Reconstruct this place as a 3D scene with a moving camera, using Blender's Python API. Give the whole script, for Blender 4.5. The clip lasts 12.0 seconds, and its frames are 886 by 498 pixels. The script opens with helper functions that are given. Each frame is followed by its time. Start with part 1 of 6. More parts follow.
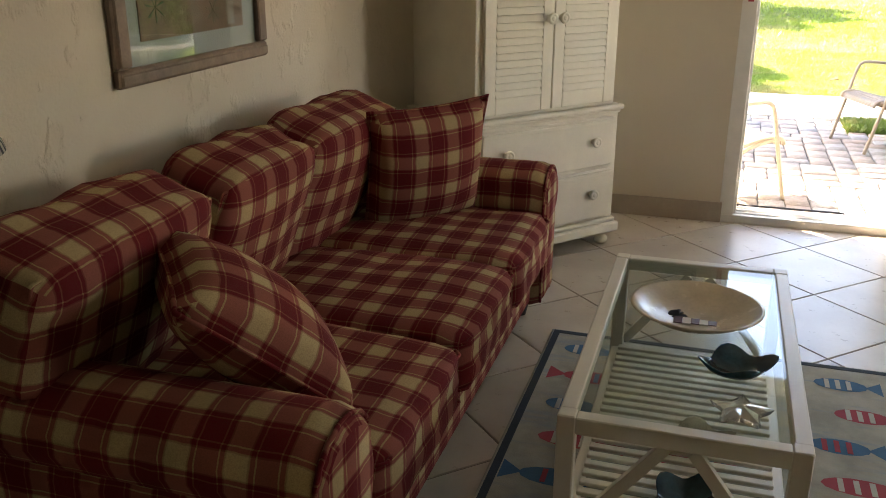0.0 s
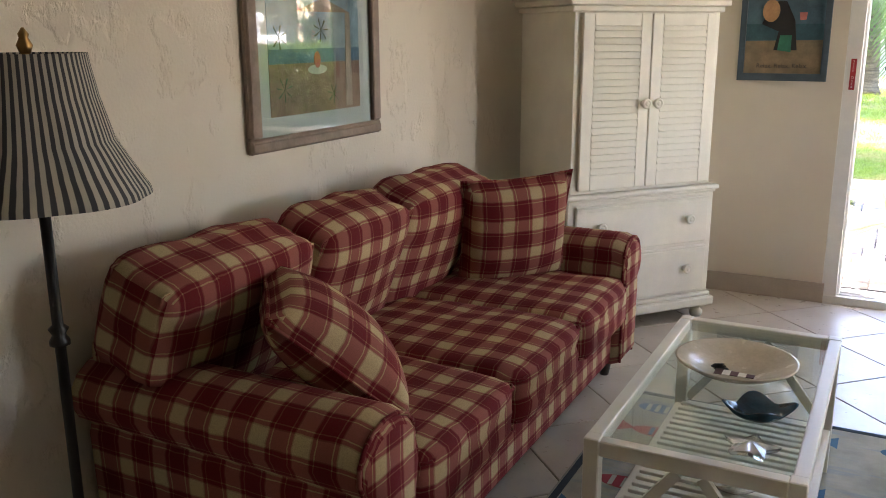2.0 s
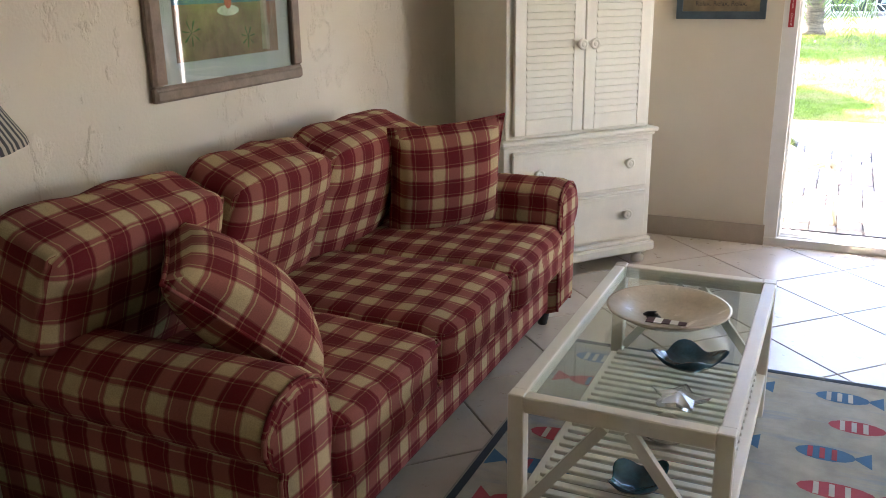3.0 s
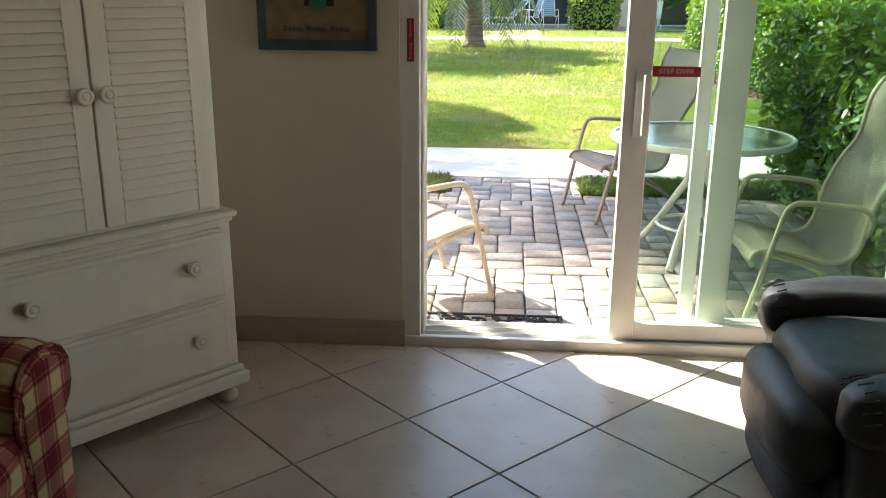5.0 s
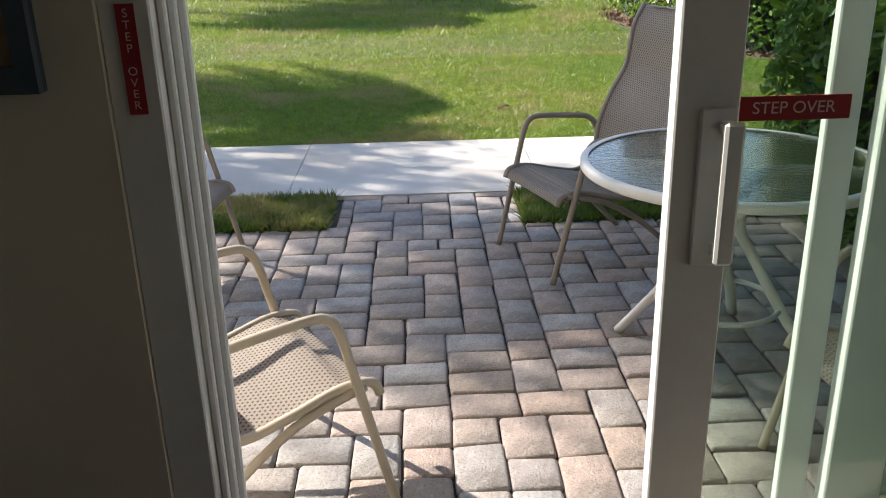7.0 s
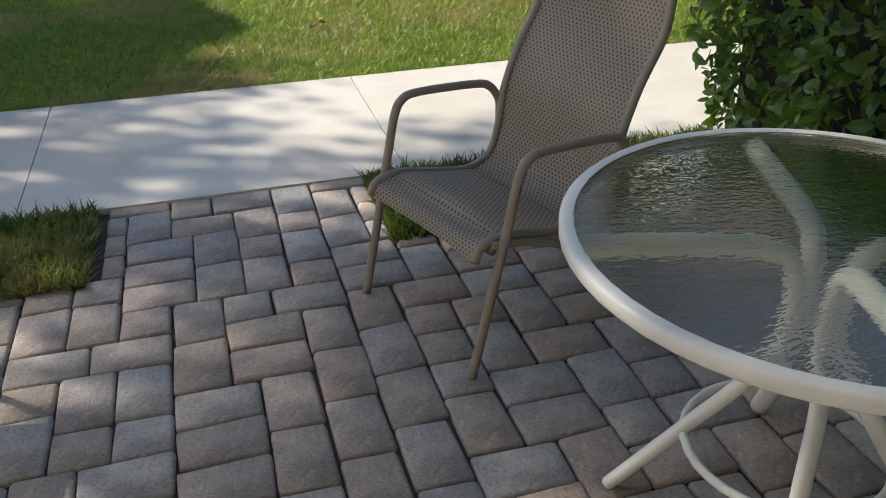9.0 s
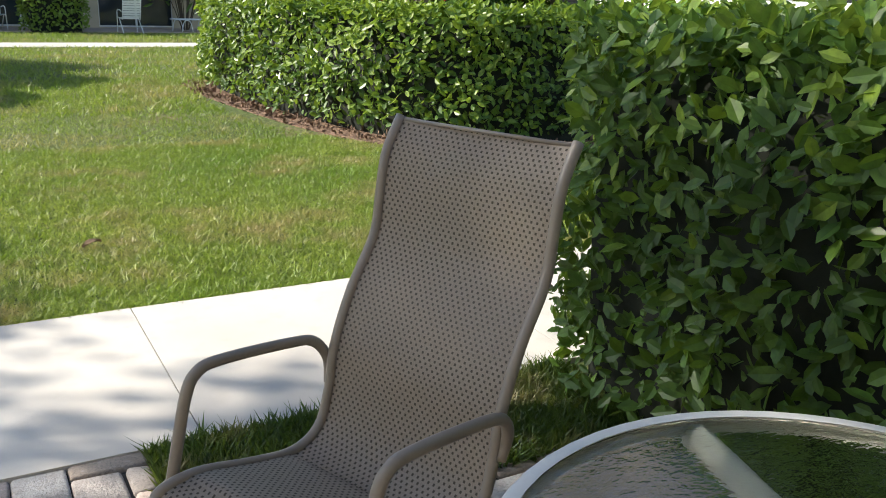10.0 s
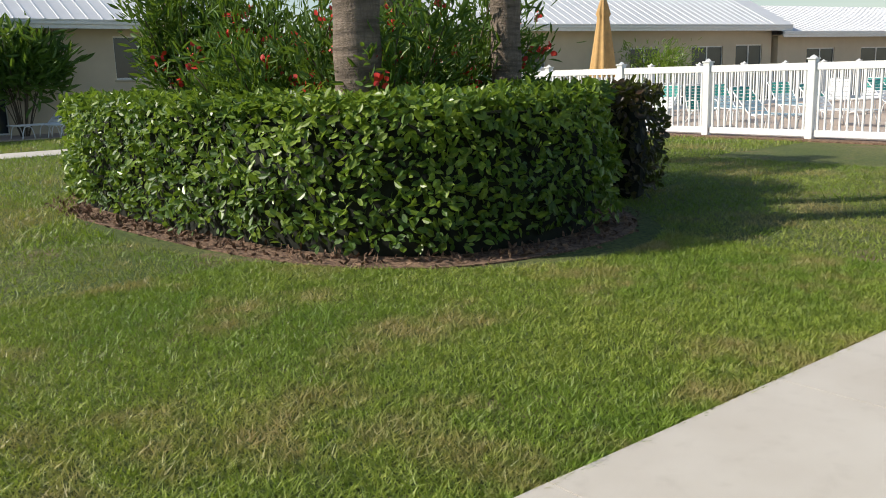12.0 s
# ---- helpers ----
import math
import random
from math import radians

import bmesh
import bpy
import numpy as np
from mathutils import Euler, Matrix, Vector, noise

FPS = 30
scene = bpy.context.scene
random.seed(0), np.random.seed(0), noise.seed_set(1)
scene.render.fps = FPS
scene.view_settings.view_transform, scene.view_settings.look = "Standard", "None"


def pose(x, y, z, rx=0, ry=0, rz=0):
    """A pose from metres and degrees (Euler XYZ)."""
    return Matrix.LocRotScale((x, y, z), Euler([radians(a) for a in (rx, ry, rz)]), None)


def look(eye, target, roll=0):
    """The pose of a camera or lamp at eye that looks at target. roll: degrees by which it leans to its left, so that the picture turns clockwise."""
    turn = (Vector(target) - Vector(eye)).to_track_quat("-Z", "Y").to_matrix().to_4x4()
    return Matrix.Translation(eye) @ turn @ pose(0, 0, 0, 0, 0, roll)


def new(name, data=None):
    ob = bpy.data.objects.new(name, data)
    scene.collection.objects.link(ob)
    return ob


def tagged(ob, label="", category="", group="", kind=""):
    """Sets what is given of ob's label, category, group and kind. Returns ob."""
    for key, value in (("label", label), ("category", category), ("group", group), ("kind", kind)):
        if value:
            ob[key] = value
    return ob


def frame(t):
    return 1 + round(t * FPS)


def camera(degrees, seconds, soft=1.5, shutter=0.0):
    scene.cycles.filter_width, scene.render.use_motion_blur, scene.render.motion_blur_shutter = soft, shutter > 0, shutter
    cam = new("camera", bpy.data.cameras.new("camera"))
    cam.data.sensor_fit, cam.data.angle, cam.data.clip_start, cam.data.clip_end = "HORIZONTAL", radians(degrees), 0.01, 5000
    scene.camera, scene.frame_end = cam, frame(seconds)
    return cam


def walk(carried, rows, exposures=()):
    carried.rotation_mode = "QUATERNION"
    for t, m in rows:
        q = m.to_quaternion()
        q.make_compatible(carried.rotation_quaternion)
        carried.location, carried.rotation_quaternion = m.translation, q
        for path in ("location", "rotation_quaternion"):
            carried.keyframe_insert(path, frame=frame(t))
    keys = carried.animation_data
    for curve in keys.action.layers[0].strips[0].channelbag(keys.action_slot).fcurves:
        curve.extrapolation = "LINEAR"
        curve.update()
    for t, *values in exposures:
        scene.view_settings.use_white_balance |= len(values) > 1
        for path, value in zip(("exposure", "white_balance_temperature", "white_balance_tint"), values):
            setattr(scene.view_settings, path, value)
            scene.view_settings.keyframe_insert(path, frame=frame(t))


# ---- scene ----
cam = camera(54.3, 12.0, 0.95)
METRES, EYE, TILT, LEAN, TURN = 8.7, 1.5, 0.0, 0.0, 17.7
ROWS = [
    (0.0, 0.0, 0.0, 0.0, 0.02, -19.65, -0.06),
    (0.5, 0.0013, -0.0127, 0.0023, 3.19, -16.48, -0.92),
    (1.0, 0.0187, -0.0321, 0.0065, 7.06, -9.71, -1.38),
    (1.5, 0.0293, -0.0431, 0.0046, 9.94, -10.38, -0.76),
    (2.0, 0.0301, -0.0431, 0.0017, 10.07, -14.08, 0.29),
    (2.5, 0.032, -0.0409, -0.0014, 9.07, -16.74, 0.93),
    (4.5, 0.0859, 0.0912, -0.0029, -6.6, -17.78, -0.06),
    (5.0, 0.1071, 0.1465, -0.0009, -13.24, -17.02, -0.33),
    (5.5, 0.1367, 0.2014, -0.0033, -16.89, -16.2, -0.76),
    (6.0, 0.1561, 0.2628, -0.0015, -19.69, -14.74, -0.11),
    (6.5, 0.1712, 0.3203, -0.0019, -19.31, -17.18, 1.35),
    (8.5, 0.2253, 0.5211, -0.0099, -24.45, -28.59, 2.06),
    (9.0, 0.2396, 0.5568, -0.0056, -33.57, -29.33, 0.87),
    (9.5, 0.264, 0.5852, -0.0165, -39.69, -23.72, -0.0),
    (10.0, 0.2804, 0.6247, -0.0143, -46.71, -16.48, -1.76),
    (10.5, 0.2896, 0.6775, -0.016, -44.36, -13.64, -0.48),
    (11.0, 0.3066, 0.7349, -0.0118, -43.62, -12.31, 0.48),
    (11.5, 0.3206, 0.7886, -0.0108, -49.26, -12.48, 1.25),
    (12.0, 0.3498, 0.8267, -0.0116, -57.16, -11.37, 1.62),
]
walk(cam, [(t, pose(0, 0, EYE, TILT, LEAN, TURN) @ pose(METRES * x, METRES * y, METRES * z, 90 + pitch, roll, yaw)) for t, x, y, z, yaw, pitch, roll in ROWS],
     [(0.0, 3.6, 7700, 18), (0.5, 4.4, 8000, 18), (1.0, 4.2, 7400, 18), (1.5, 3.95, 6900, 20), (2.0, 4.25, 6500, 22), (2.5, 4.6, 6300, 23), (4.5, 2.9, 7000, 14),
      (5.0, 2.5, 6900, 12), (5.5, 2.05, 6800, 13), (6.5, 1.4, 6350, 14), (8.5, 0.3, 6600, 10), (9.0, 0.55, 6600, 10), (9.5, 0.65, 6600, 10), (10.0, 0.85, 6500, 10),
      (10.5, 0.75, 6500, 10), (11.0, 0.35, 6500, 10), (12.0, 0.1, 6500, 10)])

# ---- light ----
SUN_EL, SUN_DIR = 35.0, Vector((-0.82, 0.57, 0)).normalized()
world = bpy.data.worlds.new("sky")
scene.world = world
world.use_nodes = True
wn = world.node_tree
sky = wn.nodes.new("ShaderNodeTexSky")
sky.sky_type, sky.sun_disc = "NISHITA", False
sky.sun_elevation, sky.sun_rotation = radians(SUN_EL), math.atan2(SUN_DIR.x, SUN_DIR.y)
sky.air_density, sky.dust_density = 1.0, 0.6
wn.links.new(sky.outputs[0], wn.nodes["Background"].inputs[0])
wn.nodes["Background"].inputs[1].default_value = 0.12
sun = new("sun", bpy.data.lights.new("sun", "SUN"))
sun.data.energy, sun.data.angle, sun.data.color = 5.0, radians(0.55), (1.0, 0.93, 0.82)
sun_at = Vector((SUN_DIR.x * math.cos(radians(SUN_EL)), SUN_DIR.y * math.cos(radians(SUN_EL)), math.sin(radians(SUN_EL))))
sun.matrix_world = look(sun_at * 60, (0, 0, 0))
# added fill lamp in an unseen, made-up opening, to brighten the room
for at, to, w, h, watt in (((4.28, 3.25, 1.45), (0.0, 3.0, 1.4), 1.1, 1.1, 1.6),):
    day = new("daylight", bpy.data.lights.new("daylight", "AREA"))
    day.data.shape, day.data.size, day.data.size_y = "RECTANGLE", w, h
    day.data.energy, day.data.color = watt, (1.0, 0.92, 0.80)
    day.matrix_world = look(at, to)


# ---- materials ----
class Nodes:
    """Short-hand for building one node material."""

    def __init__(self, name, rough=0.6, metal=0.0):
        self.mat = bpy.data.materials.new(name)
        self.mat.use_nodes = True
        self.t = self.mat.node_tree
        self.b = self.t.nodes["Principled BSDF"]
        self.b.inputs["Roughness"].default_value = rough
        self.b.inputs["Metallic"].default_value = metal
        self.coord = self.t.nodes.new("ShaderNodeTexCoord")

    def link(self, a, b):
        self.t.links.new(a, b)

    def put(self, socket, v):
        if isinstance(v, bpy.types.NodeSocket):
            self.link(v, socket)
        elif isinstance(v, tuple) and len(v) == 3 and socket.type == "RGBA":
            socket.default_value = (*v, 1)
        else:
            socket.default_value = v

    def noise(self, scale, detail=4, where="Object", rough=0.6, stretch=None):
        n = self.t.nodes.new("ShaderNodeTexNoise")
        n.inputs["Scale"].default_value, n.inputs["Detail"].default_value, n.inputs["Roughness"].default_value = scale, detail, rough
        src = self.coord.outputs[where]
        if stretch:
            m = self.t.nodes.new("ShaderNodeMapping")
            m.inputs["Scale"].default_value = stretch
            self.link(src, m.inputs[0])
            src = m.outputs[0]
        self.link(src, n.inputs["Vector"])
        return n.outputs["Fac"]

    def math(self, op, a, b=0.0, c=0.0):
        n = self.t.nodes.new("ShaderNodeMath")
        n.operation = op
        for i, v in enumerate((a, b, c)):
            self.put(n.inputs[i], v)
        return n.outputs[0]

    def band(self, v, lo, hi, a=0.0, b=1.0):
        n = self.t.nodes.new("ShaderNodeMapRange")
        self.put(n.inputs[0], v)
        for i, q in enumerate((lo, hi, a, b)):
            n.inputs[i + 1].default_value = q
        return n.outputs[0]

    def mix(self, f, a, b, how="MIX"):
        n = self.t.nodes.new("ShaderNodeMix")
        n.data_type, n.blend_type = "RGBA", how
        self.put(n.inputs[0], f)
        self.put(n.inputs[6], a)
        self.put(n.inputs[7], b)
        return n.outputs[2]

    def random(self):
        return self.t.nodes.new("ShaderNodeObjectInfo").outputs["Random"]

    def axis(self, where="UV"):
        n = self.t.nodes.new("ShaderNodeSeparateXYZ")
        self.link(self.coord.outputs[where], n.inputs[0])
        return n.outputs

    def color(self, v):
        self.put(self.b.inputs["Base Color"], v)
        return self

    def rough(self, v):
        self.put(self.b.inputs["Roughness"], v)
        return self

    def bump(self, h, strength=0.3, dist=0.01):
        n = self.t.nodes.new("ShaderNodeBump")
        n.inputs["Strength"].default_value, n.inputs["Distance"].default_value = strength, dist
        self.link(h, n.inputs["Height"])
        self.link(n.outputs[0], self.b.inputs["Normal"])
        return self


def plain(name, c, rough=0.5, metal=0.0, vary=0.15, scale=9.0, bump=0.0, fine=120.0):
    """Paint, metal or cloth: a colour with soft blotches and a fine grain."""
    m = Nodes(name, rough, metal)
    dark = tuple(q * (1 - vary) for q in c)
    lite = tuple(min(1, q * (1 + vary * 0.5)) for q in c)
    big = m.mix(m.band(m.noise(scale), 0.3, 0.7), dark, lite)
    m.color(m.mix(m.math("MULTIPLY", m.band(m.noise(fine, 3), 0.45, 0.75), vary), big, tuple(q * 0.55 for q in c)))
    m.rough(m.band(m.noise(scale * 2.3), 0.2, 0.8, max(0.02, rough - 0.08), min(1, rough + 0.1)))
    if bump:
        m.bump(m.noise(fine, 3), bump, 0.003)
    return m.mat


def stucco():
    m = Nodes("stucco_cream", 0.8)
    big = m.noise(1.3, 3)
    m.color(m.mix(m.band(big, 0.3, 0.7), (0.66, 0.59, 0.48), (0.73, 0.66, 0.55)))
    trowel = m.band(m.noise(6, 6, rough=0.6, stretch=(1, 1, 0.7)), 0.54, 0.60)
    h = m.math("ADD", m.math("MULTIPLY", trowel, 1.0), m.math("MULTIPLY", m.noise(90, 4), 0.35))
    m.bump(h, 0.55, 0.009)
    return m.mat


def smooth_wall():
    m = Nodes("wall_paint", 0.75)
    m.color(m.mix(m.band(m.noise(1.1, 3), 0.3, 0.7), (0.62, 0.55, 0.43), (0.68, 0.61, 0.49)))
    m.bump(m.noise(160, 4), 0.12, 0.002)
    return m.mat


def tile_stone():
    m = Nodes("beige_tile", 0.32)
    n = m.noise(3.2, 6)
    c = m.mix(m.band(n, 0.3, 0.7), (0.46, 0.39, 0.31), (0.62, 0.55, 0.46))
    c = m.mix(m.band(m.noise(26, 5), 0.55, 0.75, 0, 0.35), c, (0.36, 0.29, 0.22))
    c = m.mix(m.math("MULTIPLY", m.random(), 0.18), c, (0.34, 0.29, 0.24))
    m.color(c)
    m.rough(m.band(m.noise(14, 4), 0.2, 0.8, 0.22, 0.42))
    m.bump(m.noise(40, 4), 0.06, 0.002)
    return m.mat


def paver_stone():
    m = Nodes("paver_concrete", 0.85)
    r = m.random()
    c = m.mix(m.band(r, 0.0, 1.0), (0.40, 0.31, 0.24), (0.41, 0.395, 0.375))
    c = m.mix(m.band(m.math("FRACT", m.math("MULTIPLY", r, 7.31)), 0.55, 0.9, 0, 0.5), c, (0.46, 0.32, 0.25))
    c = m.mix(m.band(m.math("FRACT", m.math("MULTIPLY", r, 3.77)), 0.7, 1.0, 0, 0.6), c, (0.27, 0.25, 0.245))
    c = m.mix(m.band(m.noise(7, 5), 0.42, 0.68, 0, 0.6), c, (0.20, 0.165, 0.14))
    c = m.mix(m.band(m.noise(2.3, 3), 0.5, 0.72, 0, 0.45), c, (0.17, 0.165, 0.14))
    c = m.mix(m.band(m.noise(120, 5, rough=0.75), 0.48, 0.66, 0, 0.65), c, (0.13, 0.115, 0.10))
    c = m.mix(m.band(m.noise(45, 5), 0.55, 0.7, 0, 0.45), c, (0.52, 0.46, 0.40))
    m.color(c)
    m.bump(m.math("ADD", m.noise(150, 5), m.math("MULTIPLY", m.noise(18, 3), 1.2)), 0.6, 0.006)
    return m.mat


def concrete():
    m = Nodes("walkway_concrete", 0.85)
    c = m.mix(m.band(m.noise(0.9, 4), 0.3, 0.7), (0.53, 0.48, 0.41), (0.64, 0.60, 0.53))
    c = m.mix(m.band(m.noise(7, 6), 0.55, 0.8, 0, 0.4), c, (0.40, 0.36, 0.30))
    c = m.mix(m.band(m.noise(240, 3), 0.55, 0.75, 0, 0.35), c, (0.3, 0.28, 0.25))
    m.color(c).bump(m.noise(200, 4), 0.25, 0.003)
    return m.mat


def lawn_soil():
    m = Nodes("turf", 0.95)
    c = m.mix(m.band(m.noise(0.45, 5), 0.35, 0.7), (0.10, 0.14, 0.024), (0.21, 0.20, 0.062))
    c = m.mix(m.band(m.noise(26, 5), 0.4, 0.7), c, (0.03, 0.055, 0.01))
    bare = m.band(m.noise(0.9, 6, rough=0.7), 0.58, 0.68)
    c = m.mix(bare, c, (0.20, 0.14, 0.08))
    m.color(c).bump(m.math("ADD", m.noise(60, 5), m.math("MULTIPLY", m.noise(8, 3), 0.6)), 0.8, 0.03)
    return m.mat


def leafy(name, dark, lite, rough=0.35, patch=1.5, blade=False):
    """Leaves: colour drifts over the plant and from leaf to leaf; a little light comes through."""
    m = Nodes(name, rough)
    c = m.mix(m.band(m.noise(patch, 4), 0.35, 0.68), dark, lite)
    c = m.mix(m.band(m.noise(30 if not blade else 45, 3), 0.38, 0.62, 0, 0.6 if not blade else 0.85), c, tuple(q * 0.5 for q in dark))
    if blade:
        # dark clumps: shade in the gaps between blades, mixed into the colour
        c = m.mix(m.band(m.noise(9, 4), 0.45, 0.62, 0, 0.6), c, tuple(q * 0.4 for q in dark))
        c = m.mix(m.band(m.noise(0.8, 5, rough=0.7), 0.5, 0.62, 0, 0.85), c, (0.44, 0.33, 0.15))
    m.color(c)
    tr = m.t.nodes.new("ShaderNodeBsdfTranslucent")
    m.put(tr.inputs[0], m.mix(0.45, c, (0.35, 0.5, 0.04)))
    mx = m.t.nodes.new("ShaderNodeMixShader")
    mx.inputs[0].default_value = 0.3
    m.link(m.b.outputs[0], mx.inputs[1])
    m.link(tr.outputs[0], mx.inputs[2])
    m.link(mx.outputs[0], m.t.nodes["Material Output"].inputs[0])
    return m.mat


def plaid():
    """Woven red and cream check, 12 cm repeat, both ways along the cloth."""
    m = Nodes("plaid_cloth", 0.9)
    u, v, _ = m.axis("UV")
    wob = m.math("MULTIPLY", m.noise(14, 2), 0.012)

    def thread(s):
        f = m.math("FRACT", m.math("DIVIDE", m.math("ADD", s, wob), 0.125))
        wide = m.math("PINGPONG", f, 0.5)
        body = m.band(wide, 0.285, 0.325)
        line = m.math("LESS_THAN", m.math("ABSOLUTE", m.math("SUBTRACT", wide, 0.20)), 0.014)
        line2 = m.math("LESS_THAN", m.math("ABSOLUTE", m.math("SUBTRACT", wide, 0.31)), 0.012)
        c = m.mix(body, (0.150, 0.008, 0.015), (0.52, 0.40, 0.22))
        c = m.mix(m.math("MULTIPLY", line, 0.6), c, (0.42, 0.32, 0.14))
        return m.mix(m.math("MULTIPLY", line2, 0.55), c, (0.2, 0.12, 0.05))

    a, b = thread(u), thread(v)
    gam = m.t.nodes.new("ShaderNodeGamma")
    gam.inputs[1].default_value = 0.5
    m.link(m.mix(1.0, a, b, "MULTIPLY"), gam.inputs[0])
    c = m.mix(0.72, m.mix(0.5, a, b), gam.outputs[0])
    c = m.mix(m.band(m.noise(330, 2), 0.4, 0.7, 0, 0.3), c, (0.12, 0.05, 0.03))
    m.color(c)
    m.b.inputs["Specular IOR Level"].default_value = 0.2
    m.bump(m.math("ADD", m.noise(420, 2), m.math("MULTIPLY", m.noise(11, 3), 2.2)), 0.3, 0.004)
    return m.mat


def sling():
    """Open-weave vinyl mesh of the patio chairs: pale threads over dark pin-holes."""
    m = Nodes("sling_mesh", 0.6)
    u, v, _ = m.axis("UV")
    a = m.math("PINGPONG", m.math("MULTIPLY", u, 62.0), 0.5)
    row = m.math("FLOOR", m.math("MULTIPLY", v, 90.0))
    shift = m.math("MULTIPLY", m.math("MODULO", row, 2.0), 0.5)
    a = m.math("PINGPONG", m.math("ADD", m.math("MULTIPLY", u, 62.0), shift), 0.5)
    b = m.math("PINGPONG", m.math("MULTIPLY", v, 90.0), 0.5)
    hole = m.math("MULTIPLY", m.band(a, 0.28, 0.36), m.band(b, 0.2, 0.28))
    weave = m.mix(m.band(m.noise(260, 2), 0.35, 0.65), (0.30, 0.245, 0.19), (0.42, 0.35, 0.275))
    m.color(m.mix(hole, weave, (0.035, 0.03, 0.028)))
    m.bump(m.math("SUBTRACT", m.math("MULTIPLY", m.noise(300, 2), 0.3), hole), 0.5, 0.002)
    tr = m.t.nodes.new("ShaderNodeBsdfTranslucent")
    tr.inputs[0].default_value = (0.42, 0.34, 0.2, 1)
    mx = m.t.nodes.new("ShaderNodeMixShader")
    mx.inputs[0].default_value = 0.3
    m.link(m.b.outputs[0], mx.inputs[1])
    m.link(tr.outputs[0], mx.inputs[2])
    gap = m.t.nodes.new("ShaderNodeBsdfTransparent")
    open_weave = m.t.nodes.new("ShaderNodeMixShader")
    m.link(m.math("MULTIPLY", hole, 0.3), open_weave.inputs[0])
    m.link(mx.outputs[0], open_weave.inputs[1])
    m.link(gap.outputs[0], open_weave.inputs[2])
    m.link(open_weave.outputs[0], m.t.nodes["Material Output"].inputs[0])
    return m.mat


def glass(name, tint=(0.93, 0.98, 0.95), rough=0.0, ripple=0.0):
    """Thin pane: straight-through light with a real mirror gloss on top."""
    m = Nodes(name)
    clear = m.t.nodes.new("ShaderNodeBsdfTransparent")
    clear.inputs[0].default_value = (*tint, 1)
    shine = m.t.nodes.new("ShaderNodeBsdfGlossy")
    shine.inputs["Roughness"].default_value = rough
    edge = m.t.nodes.new("ShaderNodeLayerWeight")
    edge.inputs[0].default_value = 0.5
    fac_ = m.math("ADD", m.math("MULTIPLY", m.math("POWER", edge.outputs["Facing"], 4.5), 0.95), 0.045)
    if ripple:
        bump = m.t.nodes.new("ShaderNodeBump")
        bump.inputs["Strength"].default_value, bump.inputs["Distance"].default_value = ripple, 0.02
        m.link(m.noise(34, 2, stretch=(1, 1.8, 1)), bump.inputs["Height"])
        m.link(bump.outputs[0], shine.inputs["Normal"])
    mx = m.t.nodes.new("ShaderNodeMixShader")
    m.link(fac_, mx.inputs[0])
    m.link(clear.outputs[0], mx.inputs[1])
    m.link(shine.outputs[0], mx.inputs[2])
    m.link(mx.outputs[0], m.t.nodes["Material Output"].inputs[0])
    return m.mat


def bark(name, c, ring=14.0):
    m = Nodes(name, 0.95)
    rings = m.noise(ring, 4, stretch=(0.25, 0.25, 1.6))
    k = m.mix(m.band(rings, 0.35, 0.65), tuple(q * 0.45 for q in c), c)
    k = m.mix(m.band(m.noise(40, 5, stretch=(1, 1, 0.25)), 0.45, 0.7, 0, 0.6), k, tuple(q * 0.4 for q in c))
    m.color(k).bump(m.math("ADD", rings, m.math("MULTIPLY", m.noise(55, 4), 0.5)), 0.9, 0.03)
    return m.mat


def mulch_mat():
    m = Nodes("mulch", 0.95)
    c = m.mix(m.band(m.noise(35, 4, stretch=(1, 0.4, 1)), 0.4, 0.6), (0.10, 0.055, 0.035), (0.30, 0.19, 0.12))
    m.color(c).bump(m.noise(60, 5), 1.0, 0.02)
    return m.mat


def rippled():
    """Obscured table glass with a hammered underside."""
    m = Nodes("rippled_glass", 0.02)
    m.color((0.78, 0.81, 0.74))
    m.b.inputs["Transmission Weight"].default_value = 1.0
    m.b.inputs["IOR"].default_value = 1.45
    m.bump(m.noise(30, 2, stretch=(1, 1.8, 1)), 0.14, 0.012)
    return m.mat


